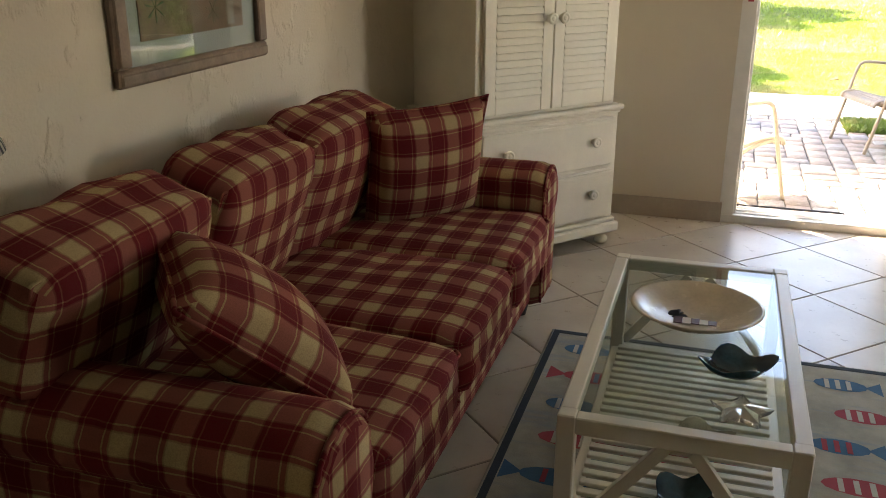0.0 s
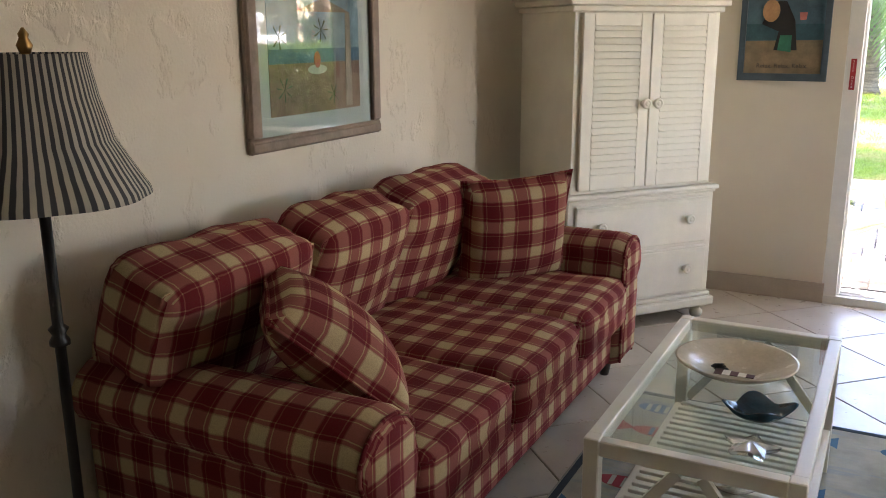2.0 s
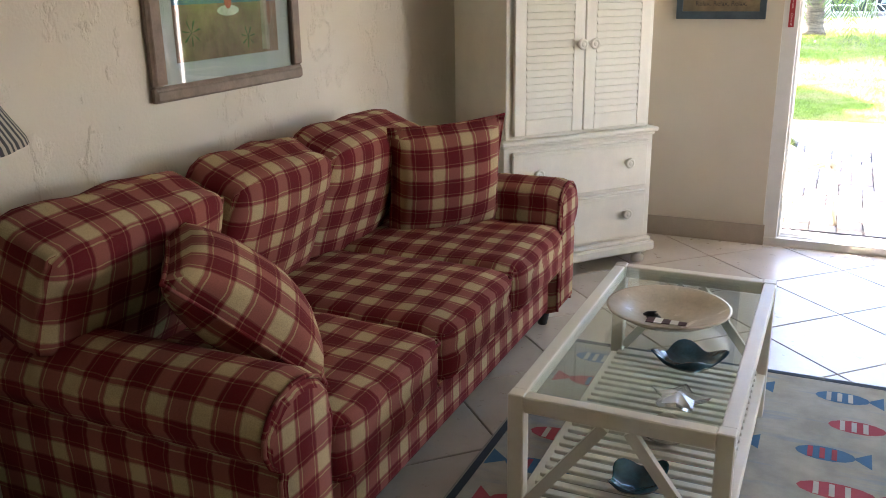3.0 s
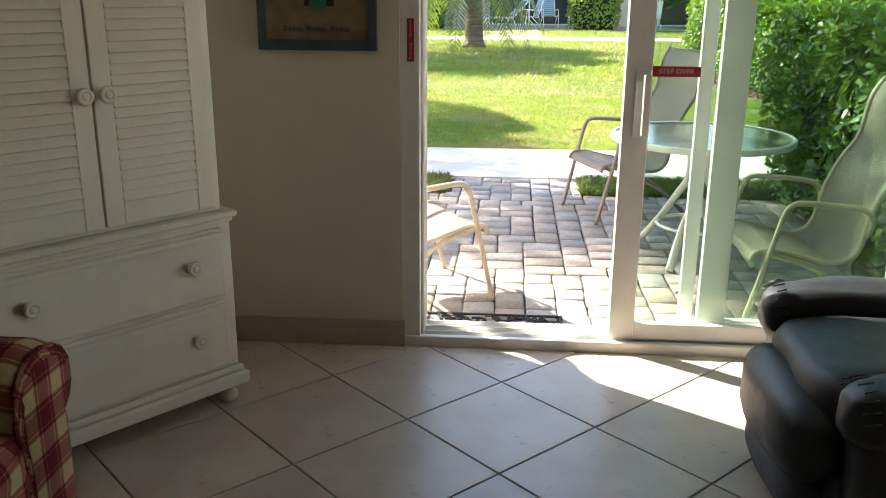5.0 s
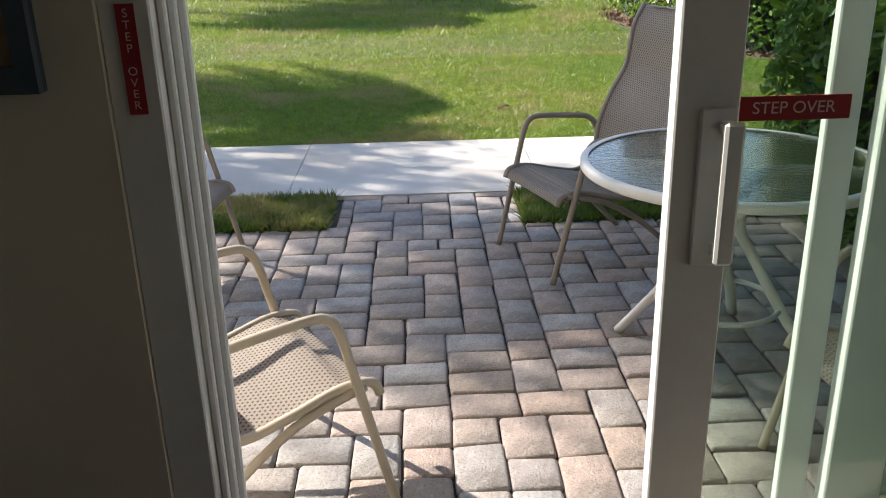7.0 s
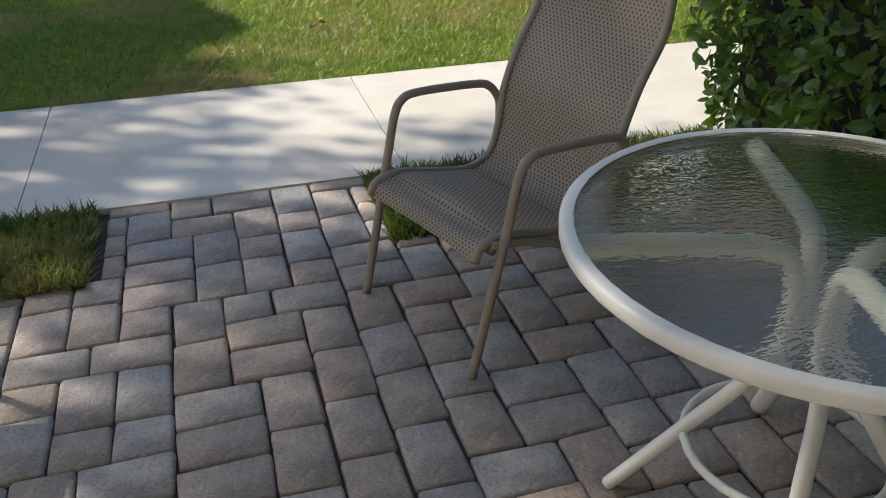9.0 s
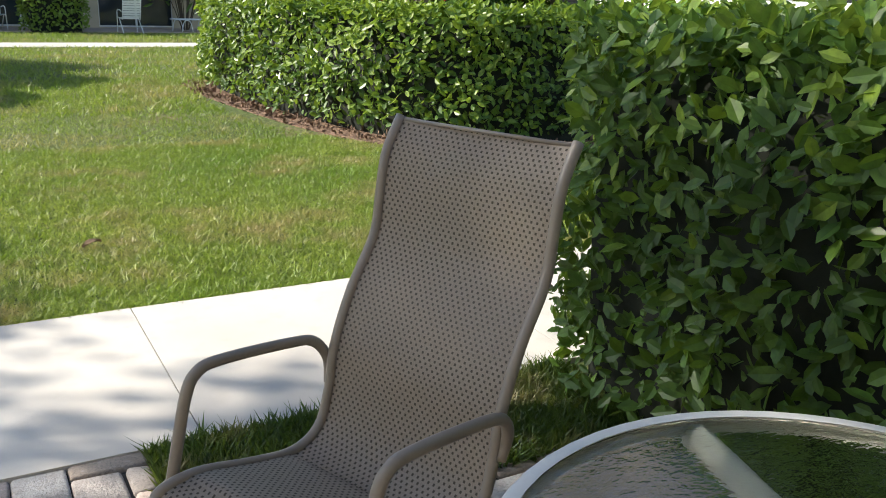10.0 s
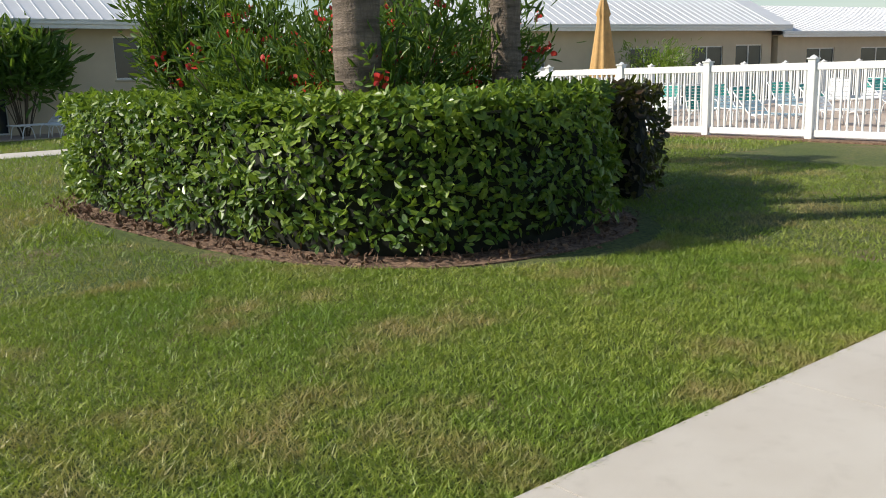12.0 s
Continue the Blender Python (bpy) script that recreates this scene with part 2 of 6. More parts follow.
M = dict(
    stucco=stucco(), wall=smooth_wall(), tile=tile_stone(), paver=paver_stone(), concrete=concrete(), turf=lawn_soil(),
    plaid=plaid(), sling=sling(), mulch=mulch_mat(),
    grout=plain("grout", (0.20, 0.165, 0.13), 0.9, bump=0.2), sand=plain("joint_sand", (0.06, 0.053, 0.045), 0.95, bump=0.5, fine=200),
    ceiling=plain("ceiling_white", (0.78, 0.76, 0.70), 0.85, vary=0.05, bump=0.15), base_tile=plain("baseboard_tile", (0.42, 0.35, 0.28), 0.4, scale=5),
    white=plain("white_enamel", (0.78, 0.75, 0.66), 0.38, vary=0.06, scale=4), cream=plain("cream_paint", (0.80, 0.76, 0.64), 0.42, vary=0.08, scale=5, bump=0.05),
    frame=plain("door_frame_white", (0.74, 0.73, 0.69), 0.35, vary=0.06), almond=plain("almond_tube", (0.47, 0.40, 0.30), 0.38, vary=0.08),
    table_white=plain("table_white", (0.72, 0.70, 0.64), 0.4, vary=0.08), taupe=plain("taupe_tube", (0.27, 0.225, 0.175), 0.42, vary=0.1),
    leather=plain("dark_leather", (0.010, 0.012, 0.016), 0.46, vary=0.25, scale=12, bump=0.25, fine=170),
    pic_wood=plain("driftwood_frame", (0.26, 0.19, 0.14), 0.6, vary=0.3, scale=14, bump=0.2), glass=glass("door_glass", (0.76, 0.85, 0.80)),
    pane=glass("clear_pane", (0.95, 0.97, 0.95)), table_glass=glass("coffee_glass", (0.90, 0.95, 0.92)), rain=rippled(),
    black=plain("black_metal", (0.012, 0.011, 0.010), 0.4, vary=0.2), brass=plain("aged_brass", (0.34, 0.20, 0.07), 0.35, 0.9),
    rubber=plain("black_rubber", (0.012, 0.013, 0.016), 0.75, vary=0.3, bump=0.3), steel=plain("steel", (0.5, 0.5, 0.48), 0.3, 0.9),
    red=plain("red_label", (0.34, 0.025, 0.03), 0.45, vary=0.1), letter=plain("label_letters", (0.72, 0.55, 0.50), 0.5, vary=0.03),
    # leaf_lite paints sunlit hedge leaves; also the yellow-green plants' own tone
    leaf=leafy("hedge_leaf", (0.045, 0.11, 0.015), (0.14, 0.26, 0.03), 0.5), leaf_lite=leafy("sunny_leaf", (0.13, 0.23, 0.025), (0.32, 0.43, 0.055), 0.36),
    leaf_red=leafy("bronze_leaf", (0.03, 0.022, 0.014), (0.10, 0.045, 0.022), 0.45), frond=leafy("palm_frond", (0.06, 0.11, 0.025), (0.17, 0.22, 0.06), 0.4),
    # tuft blades are a darker grass: the strips' shade is in the colour
    grass=leafy("grass_blade", (0.24, 0.38, 0.04), (0.58, 0.60, 0.12), 0.5, 0.5, True), tuft=leafy("shaded_tuft_blade", (0.05, 0.10, 0.015), (0.10, 0.165, 0.028), 0.55, 1.5, True), flower=plain("red_flower", (0.62, 0.035, 0.02), 0.6),
    # hedge fill is near-black: shade between the leaves put into its colour
    hedge_fill=plain("hedge_inner_shade", (0.012, 0.016, 0.008), 0.95, vary=0.4, scale=20), bark=bark("palm_bark", (0.27, 0.21, 0.16)), stem=plain("stems", (0.12, 0.09, 0.06), 0.9),
    facade=plain("facade_paint", (0.55, 0.47, 0.34), 0.85, vary=0.08, scale=1.2), roof=plain("white_metal_roof", (0.80, 0.80, 0.79), 0.45, vary=0.05, scale=1),
    dark_glass=plain("dark_window", (0.03, 0.04, 0.05), 0.06, vary=0.3, scale=0.8), plastic=plain("white_vinyl", (0.82, 0.82, 0.80), 0.4, vary=0.04),
    teal=plain("teal_strap", (0.05, 0.33, 0.27), 0.5), pale_blue=plain("pale_strap", (0.35, 0.50, 0.55), 0.5), tan=plain("umbrella_cloth", (0.55, 0.34, 0.13), 0.85, scale=6),
    deck=plain("pool_deck", (0.50, 0.40, 0.32), 0.9, vary=0.15, scale=3),
)


# ---- building blocks ----
def tint(ob, mat):
    ob.data.materials.append(mat)
    return ob


def box_uv(bm):
    """Cloth coordinates in metres, by each face's main direction."""
    uv = bm.loops.layers.uv.verify()
    for f in bm.faces:
        n = f.normal
        k = max(range(3), key=lambda i: abs(n[i]))
        a, b = ((1, 2), (0, 2), (0, 1))[k]
        for lp in f.loops:
            lp[uv].uv = (lp.vert.co[a], lp.vert.co[b])


def finish(name, bm, mat, parent=None, smooth=False, uv=False, m=None):
    bmesh.ops.recalc_face_normals(bm, faces=bm.faces)
    if uv:
        bm.normal_update()
        box_uv(bm)
    me = bpy.data.meshes.new(name)
    bm.to_mesh(me)
    bm.free()
    if smooth:
        me.shade_smooth()
    ob = tint(new(name, me), mat)
    if parent:
        ob.parent = parent
    if m is not None:
        ob.matrix_basis = m
    return ob


def box(bm, x0, x1, y0, y1, z0, z1, bevel=0.0, m=None, seg=1):
    r = bmesh.ops.create_cube(bm, size=1)
    vs = r["verts"]
    for v in vs:
        v.co = Vector((x0 + (v.co.x + 0.5) * (x1 - x0), y0 + (v.co.y + 0.5) * (y1 - y0), z0 + (v.co.z + 0.5) * (z1 - z0)))
    if bevel:
        es = {e for v in vs for e in v.link_edges}
        r = bmesh.ops.bevel(bm, geom=list(es), offset=bevel, segments=seg, affect="EDGES", profile=0.5)
        vs = {v for f in r["faces"] for v in f.verts} | {v for v in vs if v.is_valid}
    if m is not None:
        for v in vs:
            v.co = m @ v.co
    return vs


def bez(pts, n=6):
    """A smooth line through the points."""
    p = [Vector(q) for q in pts]
    out = []
    for i in range(len(p) - 1):
        a, b, c, d = p[max(i - 1, 0)], p[i], p[i + 1], p[min(i + 2, len(p) - 1)]
        for k in range(n):
            t = k / n
            out.append(0.5 * (2 * b + (c - a) * t + (2 * a - 5 * b + 4 * c - d) * t * t + (3 * b - a - 3 * c + d) * t ** 3))
    return out + [p[-1]]


def tube(bm, pts, r, seg=8, squash=1.0, closed=False):
    """A round bar along a line; r may be one radius or one for each point."""
    pts = [Vector(q) for q in pts]
    rs = r if isinstance(r, (list, tuple)) else [r] * len(pts)
    rings, up = [], None
    for i, p in enumerate(pts):
        a, b = pts[i - 1] if (i or closed) else p, pts[(i + 1) % len(pts)] if (i + 1 < len(pts) or closed) else p
        d = (b - a).normalized()
        if up is None:
            up = d.orthogonal().normalized()
        up = (up - d * up.dot(d)).normalized()
        side = d.cross(up)
        rings.append([bm.verts.new(p + (up * math.cos(q) + side * math.sin(q) * squash) * rs[i]) for q in (2 * math.pi * k / seg for k in range(seg))])
    n = len(rings)
    for i in range(n if closed else n - 1):
        A, B = rings[i], rings[(i + 1) % n]
        for k in range(seg):
            bm.faces.new((A[k], A[(k + 1) % seg], B[(k + 1) % seg], B[k]))
    if not closed:
        bm.faces.new(rings[0][::-1])
        bm.faces.new(rings[-1])


def lathe(bm, prof, seg=16, at=(0, 0, 0), m=None):
    rings = []
    for r, z in prof:
        rings.append([bm.verts.new(Vector(at) + Vector((r * math.cos(q), r * math.sin(q), z))) for q in (2 * math.pi * k / seg for k in range(seg))])
    for A, B in zip(rings, rings[1:]):
        for k in range(seg):
            bm.faces.new((A[k], A[(k + 1) % seg], B[(k + 1) % seg], B[k]))
    bm.faces.new(rings[0][::-1])
    bm.faces.new(rings[-1])
    if m is not None:
        for R in rings:
            for v in R:
                v.co = m @ v.co


def pad(bm, sx, sy, sz, at=(0, 0, 0), round_=0.35, puff=0.0, n=7, m=None, sag=0.0):
    """A stuffed cushion: a cube drawn toward a rounded, puffed block."""
    for v in bm.verts:
        v.tag = True
    r = bmesh.ops.create_cube(bm, size=2)
    es = list({e for v in r["verts"] for e in v.link_edges})
    for v in r["verts"]:
        v.tag = False
    bmesh.ops.subdivide_edges(bm, edges=es, cuts=n, use_grid_fill=True)
    seen = [v for v in bm.verts if not v.tag]
    k = 2 / max(round_, 0.05)
    for v in seen:
        x, y, z = v.co
        s = (abs(x) ** k + abs(y) ** k + abs(z) ** k) ** (-1 / k)
        x, y, z = x * s, y * s, z * s
        f = (1 - x * x) * (1 - y * y)
        z *= 1 + puff * f
        wr = noise.noise(Vector((x * 2.2 + at[0] * 9, y * 2.2 + at[1] * 9, z * 2.2))) * 0.012
        v.co = Vector((x * sx / 2 + wr, y * sy / 2 + wr, z * sz / 2 + wr - sag * f)) + Vector(at)
        if m is not None:
            v.co = m @ v.co


def empty(name, m=None, **tags):
    ob = new(name)
    ob.empty_display_size = 0.1
    if m is not None:
        ob.matrix_basis = m
    return tagged(ob, **tags)


def slab(name, mat, *boxes, bevel=0.0, **tags):
    bm = bmesh.new()
    for b in boxes:
        box(bm, *b, bevel=bevel)
    ob = finish(name, bm, mat)
    return tagged(ob, **tags)


def piece(name, mesh, parent, m):
    ob = new(name, mesh)
    ob.parent = parent
    ob.matrix_basis = m
    return ob


def words(name, text, size, mat, parent, m, deep=0.001):
    """Lettering in the built-in font, as a thin mesh."""
    cu = bpy.data.curves.new(name, "FONT")
    cu.body, cu.size, cu.align_x, cu.align_y, cu.extrude = text, size, "CENTER", "CENTER", deep
    tmp = bpy.data.objects.new(name, cu)
    scene.collection.objects.link(tmp)
    me = bpy.data.meshes.new_from_object(tmp.evaluated_get(bpy.context.evaluated_depsgraph_get()))
    bpy.data.objects.remove(tmp)
    ob = tint(new(name, me), mat) if not me.materials else new(name, me)
    if me.materials:
        me.materials[0] = mat
    ob.parent = parent
    ob.matrix_basis = m
    return ob


def leaves(name, mat, places, normals, size, parent=None, seed=1, jitter=0.9, wide=0.5, flat=False):
    # flat: the blade lies along the surface and faces outward; else it points outward
    """Many folded leaves in one mesh: a pointed oval each, creased along the mid-rib."""
    rng = np.random.default_rng(seed)
    n = len(places)
    d = rng.normal(size=(n, 3)) * jitter + normals
    d /= np.linalg.norm(d, axis=1)[:, None]
    if flat:
        d = np.cross(d, rng.normal(size=(n, 3)) + np.array([0, 0, 0.3])) + normals * 0.35
        d /= np.linalg.norm(d, axis=1)[:, None]
        s = np.cross(d, normals + rng.normal(size=(n, 3)) * 0.45)
    else:
        s = np.cross(d, rng.normal(size=(n, 3)))
    s /= np.linalg.norm(s, axis=1)[:, None] + 1e-9
    u = np.cross(s, d)
    L = (size * rng.uniform(0.6, 1.25, n))[:, None]
    a, tip = places, places + d * L
    rib, far = places + d * L * 0.32 - u * L * 0.05, places + d * L * 0.7 - u * L * 0.04
    half = s * L * wide * 0.5
    l1, r1 = rib + half * 0.92 + u * L * 0.11, rib - half * 0.92 + u * L * 0.11
    l2, r2 = far + half * 0.85 + u * L * 0.1, far - half * 0.85 + u * L * 0.1
    v = np.stack([a, l1, l2, tip, r2, r1], 1).reshape(-1, 3)
    i = np.arange(n)[:, None] * 6
    f = np.concatenate([i + np.array([[0, 3, 2]]), i + np.array([[0, 2, 1]]), i + np.array([[0, 5, 4]]), i + np.array([[0, 4, 3]])], 1).reshape(-1, 3)
    me = bpy.data.meshes.new(name)
    me.from_pydata(v.tolist(), [], f.tolist())
    ob = tint(new(name, me), mat)
    if parent:
        ob.parent = parent
    return ob


# ---- house: plan ----
WX, WY0, WY1 = -1.575, 4.92, 5.15      # sofa wall; door wall, inside and outside
DX0, DX1, DTOP = 0.065, 2.54, 2.06      # door opening
CEIL = 2.44
PZ = -0.03                             # patio level
tagged(slab("wall_west", M["stucco"], (WX - 0.2, WX, -3.0, WY1, -0.1, CEIL)), label="textured cream stucco wall behind the sofa", category="wall", kind="structure")
tagged(slab("wall_north", M["wall"], (WX, DX0, WY0, WY1, -0.1, CEIL), (DX1, 4.2, WY0, WY1, -0.1, CEIL), (DX0, DX1, WY0, WY1, DTOP, CEIL)), label="cream painted wall with the sliding door opening", category="wall", kind="structure")
# the opening in this unseen wall is added to let fill light in
tagged(slab("wall_east", M["wall"], (4.2, 4.4, -3.0, 2.65, -0.1, CEIL), (4.2, 4.4, 3.85, WY1, -0.1, CEIL), (4.2, 4.4, 2.65, 3.85, -0.1, 0.85), (4.2, 4.4, 2.65, 3.85, 2.05, CEIL)), label="plain cream painted wall", category="wall", kind="structure")
tagged(slab("wall_south", M["wall"], (WX - 0.2, 4.4, -3.2, -3.0, -0.1, CEIL)), label="plain cream painted wall", category="wall", kind="structure")
tagged(slab("ceiling", M["ceiling"], (WX - 0.2, 4.4, -3.2, WY1, CEIL, CEIL + 0.1)), label="white plastered ceiling", category="ceiling", kind="structure")
tagged(slab("roof", M["roof"], (-14.0, 4.6, -3.4, 5.75, CEIL + 0.1, CEIL + 0.22)), label="white flat roof with an overhanging eave", category="roof", kind="structure")
floor = tagged(slab("floor", M["grout"], (WX - 0.2, 4.4, -3.2, WY1 - 0.02, -0.12, -0.004)), label="beige stone tiles laid diagonally", category="floor", kind="structure")
tagged(slab("baseboard", M["base_tile"], (WX, DX0 + 0.012, WY0 - 0.012, WY0 - 0.0005, 0.0, 0.115), (DX0 + 0.0005, DX0 + 0.012, WY0, WY0 + 0.012, 0.0, 0.115), (WX + 0.0005, WX + 0.012, -3.0, WY0 - 0.014, 0.0, 0.115), bevel=0.002), label="beige tile baseboard", category="baseboard", kind="structure")
tagged(slab("wall_outside", M["facade"], (-14.0, WX - 0.2, WY1 - 0.25, WY1, -0.1, CEIL), bevel=0.0), label="cream outside wall of the house row", category="wall", kind="structure")

# ---- outdoors: ground, walkway, patio bed ----
WALK0, WALK1 = 8.45, 9.74
bm = bmesh.new()
box(bm, -150, 150, -150, 300, -0.5, -0.14)
tagged(finish("ground", bm, M["sand"]), label="sandy soil under the lawn and paving", category="ground", kind="structure")
tagged(slab("lawn", M["turf"], (-60, 16.4, WALK1 + 0.01, 27.0, -0.085, -0.03), (-60, -4.6, 5.2, WALK0 - 0.01, -0.085, -0.03), (2.62, 16.4, 5.2, WALK0 - 0.01, -0.085, -0.03), (-60, 60, 28.6, 33.5, -0.085, -0.03), (-1.4, 0.03, 7.87, WALK0 - 0.01, -0.085, -0.02), (1.06, 2.62, 7.87, WALK0 - 0.01, -0.085, -0.02)), label="sunlit green lawn with dry patches", category="lawn", kind="structure")

# walkway: slabs of concrete between open joints
walkway = empty("walkway", label="pale concrete walkway with dark joints", category="walkway", kind="structure")
for k in range(-8, 14):
    x0 = -0.267 + 1.512 * k
    bm = bmesh.new()
    box(bm, x0 + 0.0025, x0 + 1.5095, WALK0, WALK1, -0.13, -0.012)
    finish("slab", bm, M["concrete"], walkway)
far_walk = tagged(slab("far_walkway", M["concrete"], (-60, 60, 27.05, 28.55, -0.085, -0.01), bevel=0.01), label="pale concrete path along the far houses", category="walkway", kind="structure")
tagged(slab("far_patio", M["deck"], (-2.2, 12.5, 33.55, 36.0, -0.085, -0.005), (-0.6, 1.4, 28.6, 33.5, -0.085, -0.012)), label="reddish paved patio before the far houses", category="patio", kind="structure")
tagged(slab("pool_deck", M["deck"], (17.0, 60, 4, 27.0, -0.085, -0.01)), label="pale pink pool deck", category="deck", kind="structure")
tagged(slab("gravel_strip", M["mulch"], (16.4, 17.0, 4, 26.5, -0.085, 0.0)), label="strip of brown gravel under the fence", category="gravel", kind="structure")

# ---- sliding door ----
door = empty("door_1", label="white aluminium sliding glass door, half open", category="door", kind="structure")
FY = 4.955


def door_part(name, mat, *boxes, bevel=0.003):
    bm = bmesh.new()
    for b in boxes:
        box(bm, *b, bevel=bevel)
    return finish(name, bm, mat, door)


door_part("jamb", M["frame"], (DX0, DX0 + 0.078, 4.93, 5.14, 0.0, DTOP), (DX0 + 0.078, DX0 + 0.092, 4.96, 4.975, 0.0, DTOP), (DX0 + 0.078, DX0 + 0.092, 5.02, 5.035, 0.0, DTOP), (DX0 + 0.078, DX0 + 0.092, 5.08, 5.095, 0.0, DTOP), (DX1 - 0.04, DX1, 4.93, 5.14, 0.0, DTOP))
door_part("head", M["frame"], (DX0, DX1, 4.93, 5.14, DTOP - 0.05, DTOP))
door_part("sill", M["frame"], (DX0, DX1, 4.925, 4.955, -0.01, 0.045), (DX0, DX1, 4.955, 5.16, -0.06, 0.022), (DX0, DX1, 4.995, 5.005, 0.02, 0.045), (DX0, DX1, 5.055, 5.065, 0.02, 0.045), (DX0, DX1, 5.115, 5.125, 0.02, 0.045))


def panel(x0, x1, y, stile, z0=0.045, z1=DTOP - 0.05):
    door_part("panel", M["frame"], (x0, x0 + stile, y - 0.02, y + 0.02, z0, z1), (x1 - stile, x1, y - 0.02, y + 0.02, z0, z1), (x0 + stile, x1 - stile, y - 0.018, y + 0.018, z0, z0 + 0.075), (x0 + stile, x1 - stile, y - 0.018, y + 0.018, z1 - 0.075, z1))
    g = door_part("pane", M["glass"], (x0 + stile, x1 - stile, y - 0.003, y + 0.003, z0 + 0.075, z1 - 0.075), bevel=0)
    g.visible_shadow = False


panel(0.945, 2.165, 4.985, 0.105)
panel(1.325, 2.50, 5.055, 0.115)
door_part("screen_stile", M["frame"], (1.258, 1.318, 5.10, 5.125, 0.03, DTOP - 0.05), (1.318, 2.49, 5.105, 5.12, 0.03, 0.08))
bm = bmesh.new()
box(bm, 0.985, 1.046, 4.955, 4.9645, 0.91, 1.18, bevel=0.003)
box(bm, 1.012, 1.044, 4.912, 4.926, 0.925, 1.165, bevel=0.005)
for z in (0.93, 1.14):
    box(bm, 1.016, 1.040, 4.92, 4.962, z, z + 0.02, bevel=0.003)
finish("handle", bm, M["frame"], door)
door_part("valance", M["frame"], (DX0 - 0.02, DX1 + 0.05, 4.86, 4.915, 1.99, 2.09))

label_a = empty("warning_label", pose(1.143, 4.981, 1.173, 90, 0, 0), label="red strip label with white letters on the glass", category="label")
bm = bmesh.new()
box(bm, -0.0935, 0.0935, -0.02, 0.02, 0.0, 0.002)
finish("strip", bm, M["red"], label_a)
words("lettering", "STEP OVER", 0.028, M["letter"], label_a, pose(0, 0, 0.0025), 0.0004)
label_b = empty("warning_label", pose(DX0 + 0.042, 4.9285, 1.285, 90, 90, 0), label="red upright strip label on the door jamb", category="label")
bm = bmesh.new()
box(bm, -0.082, 0.082, -0.014, 0.014, 0.0, 0.002)
finish("strip", bm, M["red"], label_b)
for i, ch in enumerate("STEP OVER"):
    if ch != " ":
        words("letter", ch, 0.018, M["letter"], label_b, pose(-0.068 + 0.017 * i, 0, 0.0025, 0, 0, 90), 0.0004)

# ---- room things ----
# plaid sofa: runs along the stucco wall
SOFA = pose(-1.07, 2.30, 0)
sofa = empty("sofa", SOFA, label="red and cream plaid three-seat sofa with rolled arms", category="sofa")
bm = bmesh.new()
box(bm, -0.44, 0.42, -0.93, 0.93, 0.10, 0.33, bevel=0.025, seg=3)
finish("base", bm, M["plaid"], sofa, False, True)
bm = bmesh.new()
box(bm, -0.47, -0.27, -1.08, 1.08, 0.10, 0.74, bevel=0.06, seg=4)
finish("back_frame", bm, M["plaid"], sofa, True, True)
for y in (-1, 1):
    for x in (-0.4, 0.36):
        bm = bmesh.new()
        lathe(bm, [(0.02, 0), (0.03, 0.05), (0.035, 0.105)], 10, (x, y * 1.02, 0))
        finish("leg", bm, M["black"], sofa, True)


def sofa_arm(side):
    """A rolled arm: a closed profile in y and z drawn along x, with a crowned front."""
    prof = [(0.0, 0.10), (0.0, 0.42), (-0.02, 0.52), (0.0, 0.585)]
    prof += [(0.115 + 0.135 * math.cos(a), 0.565 + 0.105 * math.sin(a)) for a in [math.pi * (0.86 - 0.13 * k) for k in range(10)]]
    prof += [(0.20, 0.45), (0.19, 0.10)]
    bm = bmesh.new()
    uv = bm.loops.layers.uv.verify()
    xs = [-0.45, -0.3, -0.1, 0.1, 0.3, 0.42, 0.455, 0.475]
    sh = [1, 1, 1, 1, 1, 1, 0.96, 0.86]
    run, acc = [0.0], 0.0
    for a, b in zip(prof, prof[1:] + prof[:1]):
        acc += math.dist(a, b)
        run.append(acc)
    rings = [[bm.verts.new((x, side * (0.90 + 0.1 + (p[0] - 0.1) * s), 0.38 + (p[1] - 0.38) * s)) for p in prof] for x, s in zip(xs, sh)]
    n = len(prof)
    for i in range(len(rings) - 1):
        for k in range(n):
            f = bm.faces.new((rings[i][k], rings[i][(k + 1) % n], rings[i + 1][(k + 1) % n], rings[i + 1][k]))
            for lp, (a, b) in zip(f.loops, ((xs[i], run[k]), (xs[i], run[k + 1]), (xs[i + 1], run[k + 1]), (xs[i + 1], run[k]))):
                lp[uv].uv = (a, b)
    f = bm.faces.new(rings[-1])
    for lp in f.loops:
        lp[uv].uv = (lp.vert.co.y, lp.vert.co.z)
    bm.faces.new(rings[0])
    finish("arm", bm, M["plaid"], sofa, True)
    bm = bmesh.new()
    tube(bm, [(0.462, side * (0.90 + 0.1 + (p[0] - 0.1) * 0.95), 0.38 + (p[1] - 0.38) * 0.95) for p in prof], 0.006, 6)
    finish("piping", bm, M["plaid"], sofa, True, True)


sofa_arm(-1)
sofa_arm(1)
